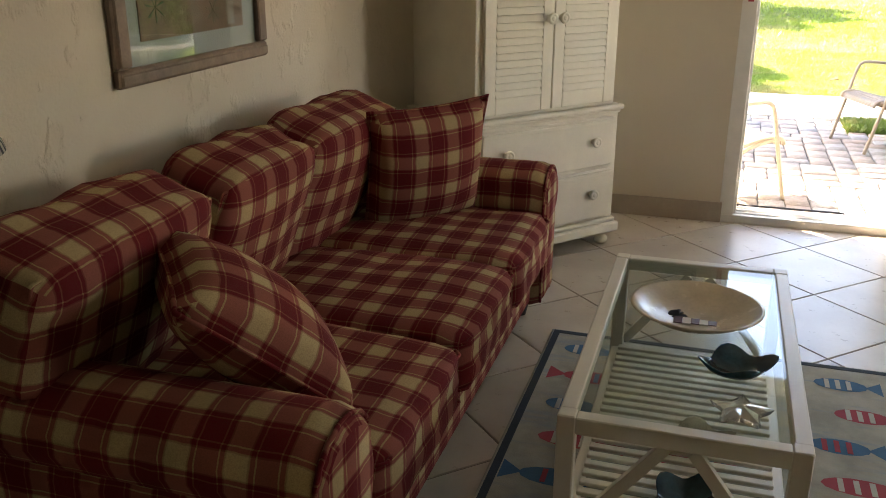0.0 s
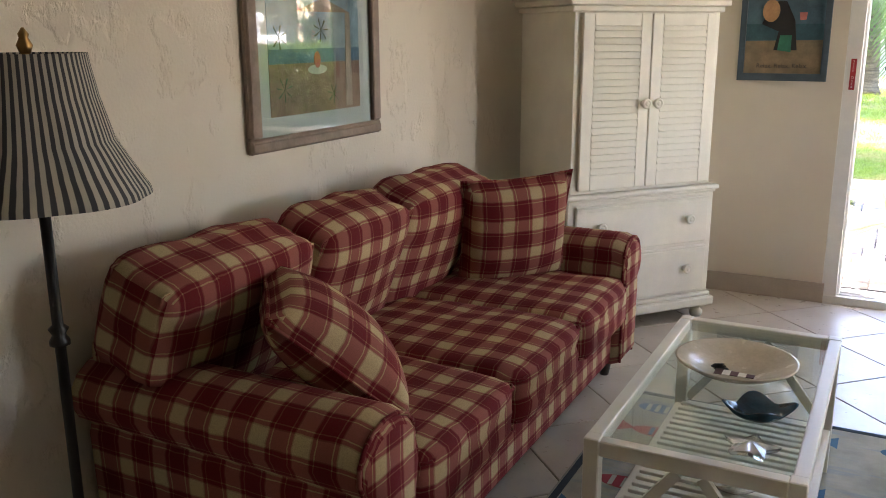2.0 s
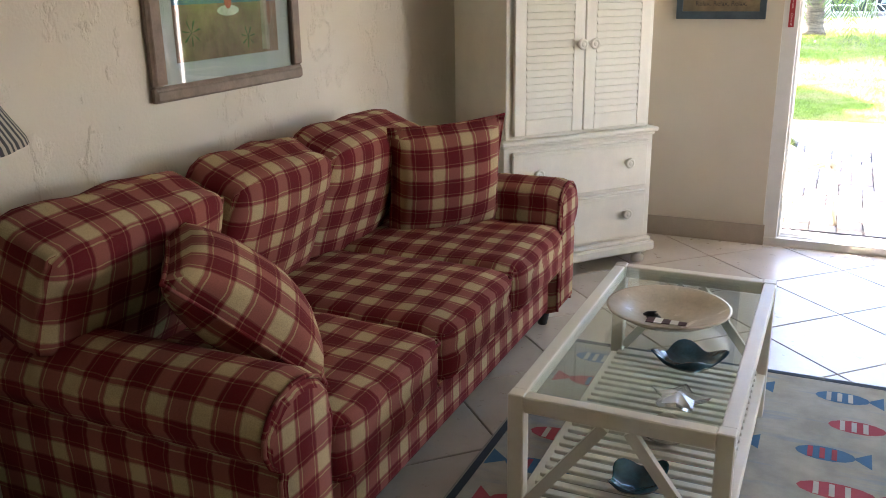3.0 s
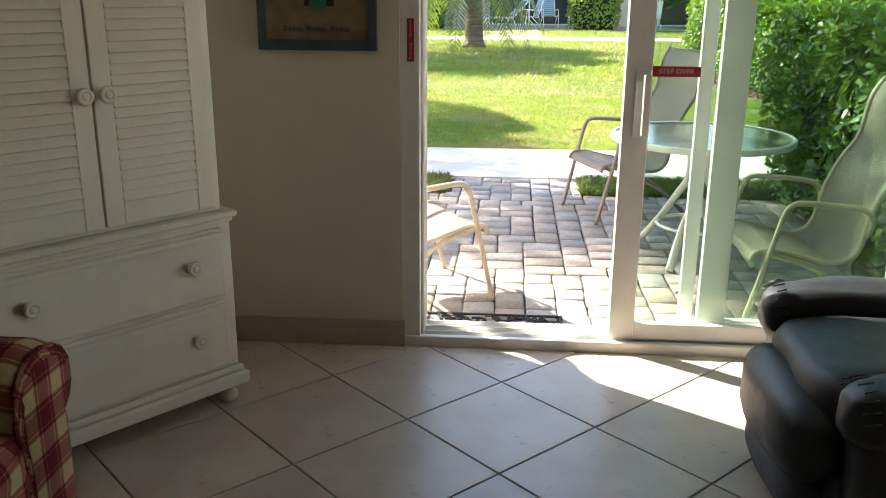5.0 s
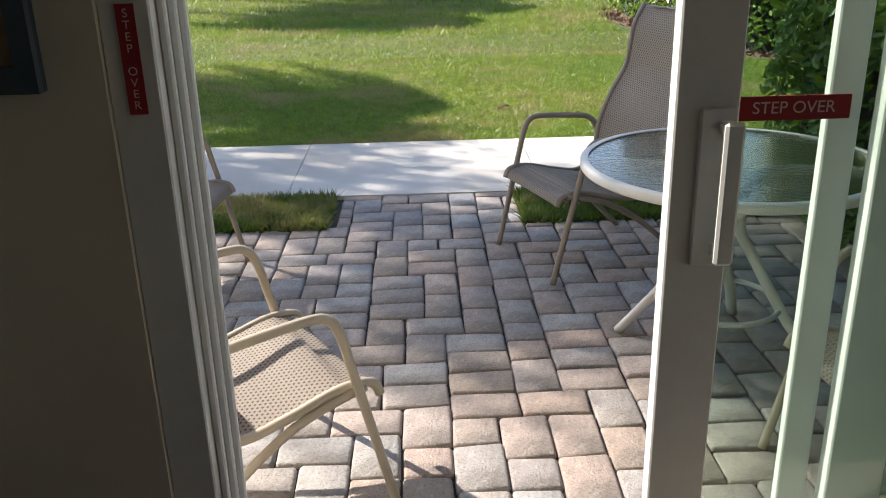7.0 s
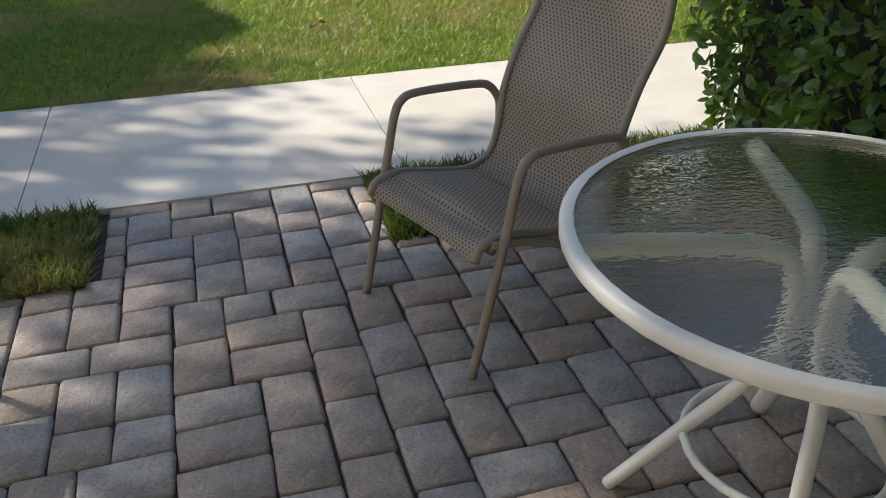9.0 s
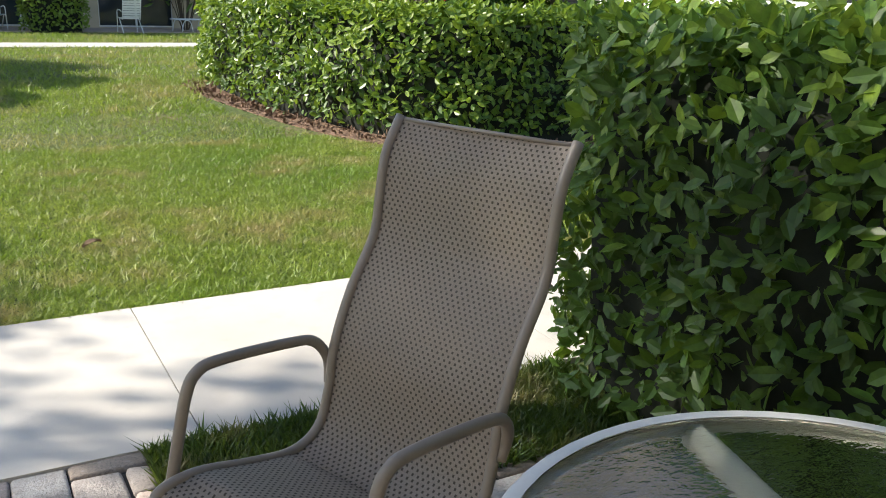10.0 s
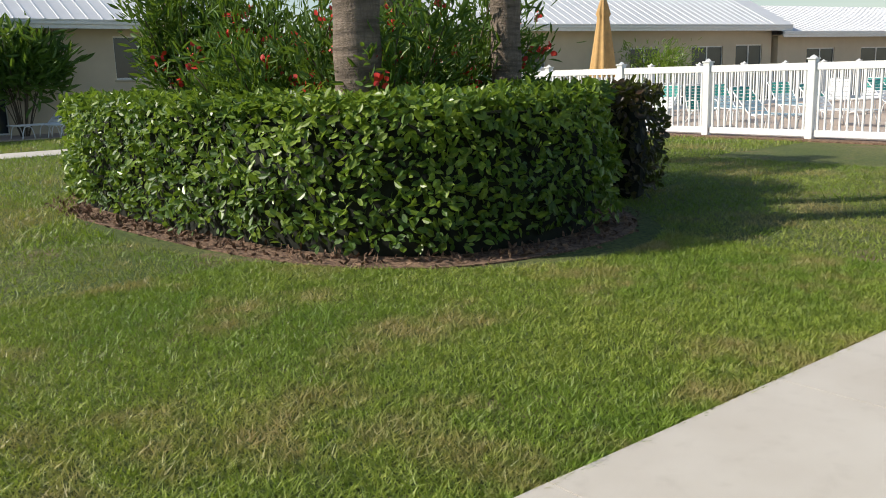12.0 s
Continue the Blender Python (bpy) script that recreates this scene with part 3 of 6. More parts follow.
for k in (-1, 0, 1):
    bm = bmesh.new()
    pad(bm, 0.80, 0.60, 0.20, (0.10, 0.60 * k, 0.405), 0.22, 0.12, 9)
    finish("seat_cushion", bm, M["plaid"], sofa, True, True)
    bm = bmesh.new()
    for z in (0.335, 0.475):
        tube(bm, [(0.10 + 0.39 * cx, 0.60 * k + 0.29 * cy, z) for cx, cy in ((-1, -0.96), (0.96, -0.97), (1.0, -0.9), (1.0, 0.9), (0.96, 0.97), (-1, 0.96))], 0.005, 6)
    finish("piping", bm, M["plaid"], sofa, True, True)


def over_arm(bm, wide, side):
    """Lifts the outer end of a back cushion where it lies over the rolled arm."""
    for v in bm.verts:
        f = min(1.0, max(0.0, (side * v.co.y - wide / 2 + 0.26) / 0.16))
        low = -0.28 + 0.24 * f * f * (3 - 2 * f)
        v.co.x = low + (v.co.x + 0.28) * (0.28 - low) / 0.56


for mid, wide, turn in ((-0.80, 0.68, 2), (-0.165, 0.56, 0), (0.46, 0.68, -2)):
    bm = bmesh.new()
    pad(bm, 0.56, wide, 0.25, (0, 0, 0), 0.30, 0.18, 10)
    over_arm(bm, wide, -1 if mid < -0.5 else (1 if mid > 0.3 else 0))
    ob = finish("back_cushion", bm, M["plaid"], sofa, True, True)
    ob.matrix_basis = pose(-0.285, mid, 0.685, 0, -70, turn)
    bm = bmesh.new()
    for z in (-0.085, 0.085):
        tube(bm, bez([(0.262 * cx, wide * 0.485 * cy, z) for cx, cy in ((-0.9, -0.97), (0.7, -0.99), (0.93, -0.88), (1.02, 0), (0.93, 0.88), (0.7, 0.99), (-0.9, 0.97))], 3), 0.005, 6)
    over_arm(bm, wide, -1 if mid < -0.5 else (1 if mid > 0.3 else 0))
    ob = finish("piping", bm, M["plaid"], sofa, True, True)
    ob.matrix_basis = pose(-0.285, mid, 0.685, 0, -70, turn)



def throw_pillow(m, label, big=1.0):
    p = empty("throw_pillow", m, label=label, category="pillow", group="throw pillows")
    bm = bmesh.new()
    r = bmesh.ops.create_grid(bm, x_segments=16, y_segments=16, size=0.5)
    top = r["verts"]
    low = {}
    for v in top:
        x, y = v.co.x * 2, v.co.y * 2
        f = max(0.0, (1 - x * x)) ** 0.42 * max(0.0, (1 - y * y)) ** 0.42
        pinch = 1 - 0.07 * (1 - x * x) * (abs(y) ** 3) - 0.07 * (1 - y * y) * (abs(x) ** 3)
        v.co = Vector((x * 0.24 * pinch, y * 0.24 * pinch, 0.115 * f + 0.004 * noise.noise(Vector((x * 2, y * 2, 0)))))
    d = bmesh.ops.duplicate(bm, geom=list(bm.faces))
    for v in [g for g in d["geom"] if isinstance(g, bmesh.types.BMVert)]:
        v.co.z *= -1
    bmesh.ops.remove_doubles(bm, verts=bm.verts, dist=0.003)
    finish("cushion", bm, M["plaid"], p, True, True)
    bm = bmesh.new()
    ring = []
    for k in range(4):
        a = k * math.pi / 2
        for s in np.linspace(-1, 1, 9)[:-1]:
            x, y = 1.0, float(s)
            q = 1 - 0.07 * (1 - y * y)
            ring.append((0.242 * (x * q * math.cos(a) - y * math.sin(a)), 0.242 * (x * q * math.sin(a) + y * math.cos(a)), 0))
    tube(bm, ring, 0.006, 6, closed=True)
    finish("piping", bm, M["plaid"], p, True, True)
    for part in p.children:
        part.data.transform(Matrix.Scale(big, 4))
    return p


throw_pillow(pose(-1.02, 2.98, 0.715, -76, 0, 46) @ pose(0, 0, 0, 0, 0, -3), "plaid throw pillow standing against the sofa back", 1.0)
throw_pillow(pose(-0.96, 1.57, 0.69, 0, 42, 38) @ pose(0, 0, 0, 0, 0, 4), "plaid throw pillow leaning on the sofa back")

# framed picture on the stucco wall
picture = empty("framed_picture", pose(WX, 2.388, 1.44), label="framed seaside print behind glass in a driftwood frame", category="picture")
bm = bmesh.new()
for a in ((-0.41, 0.41, 0.275, 0.325), (-0.41, 0.41, -0.325, -0.275), (-0.41, -0.36, -0.274, 0.274), (0.36, 0.41, -0.274, 0.274)):
    box(bm, 0.001, 0.026, a[0], a[1], a[2], a[3], bevel=0.006)
    box(bm, 0.02, 0.032, a[0] * 0.985, a[1] * 0.985, a[2] * 0.985 if a[2] < 0 else a[2] + 0.012, a[3] * 0.985 if a[3] > 0 else a[3] - 0.012, bevel=0.004)
finish("frame", bm, M["pic_wood"], picture)
bm = bmesh.new()
box(bm, 0.002, 0.008, -0.362, 0.362, -0.277, 0.277)
finish("mat_board", bm, plain("grey_mat", (0.42, 0.45, 0.47), 0.9, vary=0.05), picture)


def art_patch(parent, name, c, pts, depth=0.0015, x=0.0085):
    """A flat painted shape, given in the picture's own y and z."""
    bm = bmesh.new()
    a = [bm.verts.new((x, p[0], p[1])) for p in pts]
    f = bm.faces.new(a)
    e = bmesh.ops.extrude_face_region(bm, geom=[f])
    for v in e["geom"]:
        if isinstance(v, bmesh.types.BMVert):
            v.co.x += depth
    return finish(name, bm, plain("paint_" + name, c, 0.7, vary=0.35, scale=18), parent)


def oval(cy, cz, ry, rz, n=14, a0=0.0, a1=2 * math.pi):
    return [(cy + ry * math.cos(a0 + (a1 - a0) * k / n), cz + rz * math.sin(a0 + (a1 - a0) * k / n)) for k in range(n)]


art_patch(picture, "sky", (0.20, 0.31, 0.40), [(-0.28, 0.0), (0.28, 0.0), (0.28, 0.21), (-0.28, 0.21)])
art_patch(picture, "sea", (0.05, 0.13, 0.24), [(-0.28, -0.03), (0.28, -0.03), (0.28, 0.02), (-0.28, 0.02)], 0.0022)
art_patch(picture, "terrace", (0.23, 0.13, 0.09), [(-0.28, -0.21), (0.28, -0.21), (0.28, -0.03), (-0.28, -0.02)], 0.002)
art_patch(picture, "umbrella", (0.24, 0.18, 0.13), [(-0.12, 0.15), (0.22, 0.15), (0.05, 0.20)], 0.003)
art_patch(picture, "table", (0.55, 0.53, 0.50), oval(0.0, -0.055, 0.06, 0.018), 0.003)
art_patch(picture, "flowers", (0.40, 0.05, 0.04), oval(0.0, -0.02, 0.02, 0.03), 0.0034)
art_patch(picture, "column", (0.32, 0.27, 0.22), [(0.18, -0.2), (0.225, -0.2), (0.22, 0.15), (0.19, 0.15)], 0.003)
for i, (py, pz, s) in enumerate(((0.03, 0.085, 0.04), (0.10, -0.15, 0.035), (-0.2, -0.12, 0.04), (-0.22, 0.06, 0.04))):
    for k in range(7):
        a = k * 0.9 + i
        art_patch(picture, "palm_leaf", (0.04, 0.08, 0.035), [(py, pz), (py + s * math.cos(a + 0.15), pz + s * math.sin(a + 0.15)), (py + s * 1.2 * math.cos(a), pz + s * 1.1 * math.sin(a))], 0.0032)
bm = bmesh.new()
box(bm, 0.0155, 0.0175, -0.362, 0.362, -0.277, 0.277)
finish("glazing", bm, M["pane"], picture)

# arched house-rules sign on the door wall
sign = empty("wall_sign", pose(-0.253, WY0, 1.55), label="arched painted wooden beach sign with house rules", category="sign")


def arch(w, h0, h1, rise, n=14):
    pts = [(-w, h0), (w, h0), (w, h1), (w * 0.68, h1), (w * 0.66, h1 + rise * 0.25)]
    pts += [(w * 0.62 * math.cos(math.pi * k / n), h1 + rise * 0.3 + rise * 0.7 * math.sin(math.pi * k / n)) for k in range(1, n)]
    return pts + [(-w * 0.66, h1 + rise * 0.25), (-w * 0.68, h1), (-w, h1)]


def extrude_xz(bm, pts, y0, y1):
    a = [bm.verts.new((p[0], y0, p[1])) for p in pts]
    b = [bm.verts.new((p[0], y1, p[1])) for p in pts]
    bm.faces.new(a)
    bm.faces.new(b[::-1])
    for i in range(len(a)):
        j = (i + 1) % len(a)
        bm.faces.new((a[i], b[i], b[j], a[j]))


def sign_shape(name, c, pts, y, thick=0.002, mat=None):
    bm = bmesh.new()
    extrude_xz(bm, pts, y - thick, y)
    return finish(name, bm, mat or plain("sign_" + name, c, 0.65, vary=0.3, scale=16), sign)


sign_shape("board", (0.035, 0.055, 0.07), arch(0.232, -0.305, 0.305, 0.115), -0.002, 0.014)
rim_o, rim_i = arch(0.232, -0.305, 0.305, 0.115), arch(0.2, -0.265, 0.275, 0.105)
bm = bmesh.new()
for (a, b, c, d) in zip(rim_o, rim_o[1:] + rim_o[:1], rim_i[1:] + rim_i[:1], rim_i):
    q = [bm.verts.new((p[0], y, p[1])) for y in (-0.015, -0.032) for p in (a, b, c, d)]
    for f in ((0, 1, 5, 4), (1, 2, 6, 5), (2, 3, 7, 6), (3, 0, 4, 7), (4, 5, 6, 7)):
        bm.faces.new([q[i] for i in f])
bmesh.ops.remove_doubles(bm, verts=bm.verts, dist=0.0005)
finish("rim", bm, plain("sign_rim", (0.06, 0.09, 0.11), 0.5, vary=0.3), sign)
sign_shape("sky", (0.07, 0.13, 0.165), [(-0.2, -0.09), (0.2, -0.09), (0.2, 0.275), (0.13, 0.3), (0.08, 0.35), (0, 0.372), (-0.08, 0.35), (-0.13, 0.3), (-0.2, 0.275)], -0.0162)
sign_shape("sand", (0.24, 0.175, 0.10), [(-0.2, -0.265), (0.2, -0.265), (0.2, -0.085), (-0.2, -0.09)], -0.0166)
sign_shape("sea", (0.035, 0.10, 0.12), [(-0.2, -0.088), (0.2, -0.083), (0.2, 0.0), (-0.2, 0.0)], -0.0170)
for cx, cz in ((-0.1, 0.16), (0.12, 0.14)):
    sign_shape("cloud", (0.30, 0.31, 0.31), oval(cx, cz, 0.06, 0.018), -0.0175)
sign_shape("sunburst", (0.55, 0.36, 0.08), oval(0.12, 0.18, 0.03, 0.03), -0.018)
sign_shape("dark_figure", (0.02, 0.02, 0.018), [(-0.12, 0.0), (-0.07, 0.12), (0.0, 0.12), (0.05, 0.02), (0.07, -0.14), (-0.05, -0.14), (-0.03, -0.04)], -0.019, 0.005)
sign_shape("round_hat", (0.42, 0.24, 0.11), oval(-0.075, 0.07, 0.045, 0.06), -0.0245)
sign_shape("green_shorts", (0.03, 0.19, 0.12), [(-0.03, -0.14), (0.04, -0.15), (0.04, -0.06), (-0.02, -0.06)], -0.0245)
sign_shape("pink_drink", (0.5, 0.16, 0.13), [(0.075, 0.02), (0.105, 0.02), (0.11, 0.06), (0.07, 0.06)], -0.019)
for i, ch in enumerate("Our House Rules"):
    if ch != " ":
        a = math.pi * (0.80 - 0.60 * i / 14)
        words("letter", ch, 0.045, M["black"], sign, pose(0.17 * math.cos(a), -0.0185, 0.15 + 0.12 * math.sin(a), 90, 0, 0) @ pose(0, 0, 0, 0, 0, (math.degrees(a) - 90) * 0.5))
words("lettering", "Relax. Relax. Relax.", 0.034, M["black"], sign, pose(0, -0.0192, -0.225, 90, 0, 0))

# floor lamp with a striped bell shade
stripes = Nodes("striped_cloth", 0.85)
su, sv, _ = stripes.axis("UV")
stripes.color(stripes.mix(stripes.band(stripes.math("PINGPONG", stripes.math("MULTIPLY", su, 56.0), 0.5), 0.22, 0.28), (0.045, 0.045, 0.05), (0.42, 0.38, 0.31)))
stripes.bump(stripes.noise(400, 2), 0.2, 0.002)
lamp = empty("floor_lamp", pose(-1.36, 1.02, 0), label="black floor lamp with a striped bell shade", category="lamp")
bm = bmesh.new()
lathe(bm, [(0.14, 0), (0.14, 0.015), (0.10, 0.03), (0.04, 0.045), (0.035, 0.09), (0.05, 0.12), (0.03, 0.15), (0.013, 0.17), (0.013, 0.79), (0.024, 0.795), (0.024, 0.805), (0.015, 0.82), (0.024, 0.835), (0.013, 0.845), (0.013, 1.42)], 16)
finish("stand", bm, M["black"], lamp, True)
bm = bmesh.new()
lathe(bm, [(0.008, 1.468), (0.013, 1.478), (0.018, 1.492), (0.010, 1.508), (0.012, 1.516), (0.003, 1.53)], 12)
finish("finial", bm, M["brass"], lamp, True)
bm = bmesh.new()
uv = bm.loops.layers.uv.verify()
bell = [(0.125, 1.475), (0.128, 1.45), (0.14, 1.38), (0.165, 1.28), (0.20, 1.215), (0.228, 1.165), (0.232, 1.15)]
N = 48


def bell_pt(r, z, k):
    a = 2 * math.pi * k / N
    s = 1 + 0.045 * abs(math.cos(3 * a)) * (r / 0.2)
    return (r * s * math.cos(a), r * s * math.sin(a), z)


for inset in (0.0, 0.004):
    ring = [[bm.verts.new(bell_pt(r - inset, z, k)) for k in range(N)] for r, z in bell]
    for i in range(len(bell) - 1):
        for k in range(N):
            f = bm.faces.new((ring[i][k], ring[i][(k + 1) % N], ring[i + 1][(k + 1) % N], ring[i + 1][k]))
            for lp, (a, b) in zip(f.loops, ((k, i), (k + 1, i), (k + 1, i + 1), (k, i + 1))):
                lp[uv].uv = (a / N, b / 6)
finish("shade", bm, stripes.mat, lamp, True)

# armoire set across the corner
AR = pose(-0.743, 4.01, 0, 0, 0, 51)
armoire = empty("armoire", AR, label="cream painted louvred armoire with two drawers", category="armoire")
W, D = 0.445, 0.56


def ar_part(name, *boxes, bevel=0.004, mat="cream", parent=armoire):
    bm = bmesh.new()
    for b in boxes:
        box(bm, *b, bevel=bevel)
    return finish(name, bm, M[mat], parent)


ar_part("lower_body", (-W, W, 0.012, D, 0.15, 0.70))
ar_part("upper_body", (-W + 0.02, W - 0.02, 0.03, D - 0.01, 0.735, 1.62))
ar_part("mid_moulding", (-W - 0.02, W + 0.02, -0.012, D, 0.712, 0.735), (-W - 0.008, W + 0.008, 0.0, D, 0.695, 0.712), bevel=0.006)
ar_part("plinth", (-W - 0.012, W + 0.012, -0.005, D, 0.125, 0.15), (-W - 0.028, W + 0.028, -0.02, D, 0.075, 0.125), bevel=0.008)
ar_part("crown", (-W, W, 0.015, D, 1.605, 1.635), (-W - 0.022, W + 0.022, -0.005, D, 1.635, 1.665), (-W - 0.045, W + 0.045, -0.028, D, 1.665, 1.70), (-W - 0.052, W + 0.052, -0.035, D, 1.70, 1.718), bevel=0.006)
for x in (-W + 0.03, W - 0.03):
    for y in (0.05, D - 0.06):
        bm = bmesh.new()
        lathe(bm, [(0.026, 0), (0.034, 0.012), (0.036, 0.03), (0.022, 0.042), (0.02, 0.05), (0.046, 0.062), (0.05, 0.078)], 14, (x, y, 0))
        finish("foot", bm, M["cream"], armoire, True)


def knob(parent, x, z, y):
    bm = bmesh.new()
    lathe(bm, [(0.014, 0), (0.012, 0.014), (0.024, 0.021), (0.027, 0.028), (0.025, 0.036), (0.018, 0.039), (0.015, 0.034), (0.011, 0.034), (0.009, 0.038), (0.004, 0.038)], 14, m=pose(x, y, z, 90, 0, 0))
    finish("knob", bm, M["cream"], parent, True)


for z0, z1 in ((0.165, 0.415), (0.435, 0.68)):
    d = ar_part("drawer", (-W + 0.04, W - 0.04, -0.006, 0.03, z0, z1), bevel=0.006)
    b = ar_part("drawer_bead", (-W + 0.04, W - 0.04, -0.014, -0.0065, z1 - 0.03, z1 - 0.012), (-W + 0.04, W - 0.04, -0.010, -0.0065, z1 - 0.009, z1 - 0.002), bevel=0.002)
    for x in (-0.27, 0.27):
        knob(d, x, (z0 + z1) / 2 + 0.01, -0.006)
for s in (-1, 1):
    x0, x1 = (-W + 0.055, -0.003) if s < 0 else (0.003, W - 0.055)
    z0, z1 = 0.755, 1.60
    st = 0.062
    leaf = ar_part("door", (x0, x0 + st, 0.006, 0.028, z0, z1), (x1 - st, x1, 0.006, 0.028, z0, z1), (x0 + st, x1 - st, 0.007, 0.027, z0, z0 + 0.075), (x0 + st, x1 - st, 0.007, 0.027, z1 - 0.06, z1), bevel=0.003)
    bm = bmesh.new()
    box(bm, -(x1 - x0) / 2 + st, (x1 - x0) / 2 - st, -0.021, 0.021, -0.003, 0.003, bevel=0.001)
    slat = finish("slat", bm, M["cream"], leaf)
    first = pose((x0 + x1) / 2, 0.012, z0 + 0.095, 70, 0, 0)
    slat.matrix_basis = first
    for k in range(1, 22):
        piece("slat", slat.data, leaf, pose((x0 + x1) / 2, 0.012, z0 + 0.095 + 0.0328 * k, 70, 0, 0))
    knob(leaf, -0.035 if s < 0 else 0.035, 1.17, 0.006)
bm = bmesh.new()
for k in range(40):
    for z in (0.78,):
        box(bm, -W - 0.0225 + 0.04, -W + 0.021, 0.026, 0.032, z + 0.02 * k, z + 0.02 * k + 0.008)
finish("edge_bead", bm, M["cream"], armoire)

# keepsakes on the armoire
TOP = 1.718


def keepsake(name, x, y, rz, **tags):
    return empty(name, AR @ pose(x, y, TOP, 0, 0, rz), **tags)


def fish_body(bm, w, h, d, at=(0, 0, 0)):
    pad(bm, w, d, h, at, 0.9, 0, 7)
    extrude_xz(bm, [(at[0] - w * 0.42, at[2]), (at[0] - w * 0.68, at[2] + h * 0.3), (at[0] - w * 0.62, at[2]), (at[0] - w * 0.68, at[2] - h * 0.3)], at[1] - 0.006, at[1] + 0.006)
    extrude_xz(bm, [(at[0] - w * 0.2, at[2] + h * 0.42), (at[0] - w * 0.1, at[2] + h * 0.6), (at[0] + w * 0.2, at[2] + h * 0.46)], at[1] - 0.005, at[1] + 0.005)


ceramic = Nodes("fish_glaze", 0.3)
ceramic.color(ceramic.mix(ceramic.band(ceramic.noise(14, 3), 0.4, 0.6), (0.16, 0.14, 0.15), (0.34, 0.16, 0.13)))
blue_g = Nodes("sea_glaze", 0.25)
blue_g.color(blue_g.mix(blue_g.band(blue_g.noise(16, 3), 0.4, 0.6), (0.10, 0.21, 0.23), (0.25, 0.33, 0.30)))
k1 = keepsake("fish_plate", -0.24, 0.14, 8, label="round mottled ceramic fish standing on the armoire", category="ornament")
bm = bmesh.new()
lathe(bm, [(0.01, -0.012), (0.11, -0.01), (0.118, 0), (0.11, 0.01), (0.01, 0.016)], 22, m=pose(0, 0, 0.112, 90, 0, 0))
extrude_xz(bm, [(0.11, 0.13), (0.145, 0.115), (0.11, 0.10)], -0.012, 0.012)
extrude_xz(bm, [(-0.11, 0.112), (-0.145, 0.15), (-0.14, 0.07)], -0.01, 0.01)
finish("body", bm, ceramic.mat, k1, True)
k2 = keepsake("shell_ornament", -0.17, 0.06, 0, label="small pink glazed shell", category="ornament")
bm = bmesh.new()
pad(bm, 0.08, 0.06, 0.085, (0, 0, 0.043), 0.95, 0, 6)
finish("body", bm, plain("pink_glaze", (0.42, 0.20, 0.17), 0.35, vary=0.4, scale=25), k2, True)
k3 = keepsake("painted_bowl", -0.03, 0.08, 0, label="round red and green painted bowl", category="ornament")
bm = bmesh.new()
pad(bm, 0.145, 0.12, 0.10, (0, 0, 0.049), 0.95, 0, 7)
finish("body", bm, plain("red_green_glaze", (0.22, 0.10, 0.05), 0.4, vary=0.7, scale=30), k3, True)
k4 = keepsake("lifeguard_chair", 0.02, 0.26, -12, label="small white wooden model lifeguard chair", category="ornament")
bm = bmesh.new()
for sx in (-1, 1):
    for sy in (-1, 1):
        tube(bm, [(sx * 0.085, sy * 0.075, 0), (sx * 0.055, sy * 0.05, 0.24)], 0.007, 6)
    tube(bm, [(sx * 0.055, 0.05, 0.24), (sx * 0.05, 0.06, 0.36)], 0.007, 6)
    tube(bm, [(sx * 0.055, -0.05, 0.24), (sx * 0.06, -0.05, 0.30), (sx * 0.055, 0.055, 0.305)], 0.005, 6)
    tube(bm, [(sx * 0.08, -0.07, 0.03), (sx * 0.06, 0.05, 0.2)], 0.005, 6)
tube(bm, [(-0.08, -0.07, 0.03), (0.06, -0.052, 0.2)], 0.006, 6)
tube(bm, [(0.08, -0.07, 0.03), (-0.06, -0.052, 0.2)], 0.006, 6)
box(bm, -0.06, 0.06, -0.055, 0.055, 0.236, 0.246, bevel=0.002)
box(bm, -0.09, 0.09, -0.09, -0.03, 0.15, 0.158, bevel=0.002)
for x in (-0.036, -0.012, 0.012, 0.036):
    box(bm, x - 0.010, x + 0.010, 0.052, 0.058, 0.25, 0.385 - abs(x) * 0.6, bevel=0.002)
finish("frame", bm, M["white"], k4)
k5 = keepsake("candle_holder", 0.22, 0.10, 0, label="dark holder with two thin dark candles", category="ornament")
bm = bmesh.new()
box(bm, -0.08, 0.08, -0.03, 0.03, 0, 0.035, bevel=0.006)
for x in (-0.11, 0.03):
    tube(bm, [(x, 0.0, 0.0), (x, 0.0, 0.10)], 0.0045, 6)
finish("body", bm, M["black"], k5)
k6 = keepsake("bottle", 0.13, 0.07, 0, label="small blue glazed bottle", category="ornament")
bm = bmesh.new()
lathe(bm, [(0.02, 0), (0.026, 0.03), (0.018, 0.065), (0.008, 0.085), (0.008, 0.11)], 12)
finish("body", bm, blue_g.mat, k6, True)
k7 = keepsake("fish_figurine", 0.33, 0.12, 100, label="tall sea-green ceramic fish figurine", category="ornament")
bm = bmesh.new()
lathe(bm, [(0.045, 0), (0.055, 0.03), (0.06, 0.10), (0.055, 0.16), (0.04, 0.205), (0.012, 0.235)], 16)
extrude_xz(bm, [(0.05, 0.06), (0.09, 0.02), (0.095, 0.11)], -0.008, 0.008)
finish("body", bm, blue_g.mat, k7, True)
k8 = keepsake("round_vase", 0.41, 0.07, 0, label="small round aqua vase", category="ornament")
bm = bmesh.new()
lathe(bm, [(0.02, 0), (0.042, 0.025), (0.045, 0.05), (0.028, 0.08), (0.02, 0.09), (0.026, 0.1)], 14)
finish("body", bm, blue_g.mat, k8, True)

# coffee table
CT = pose(-0.003, 2.258, 0)
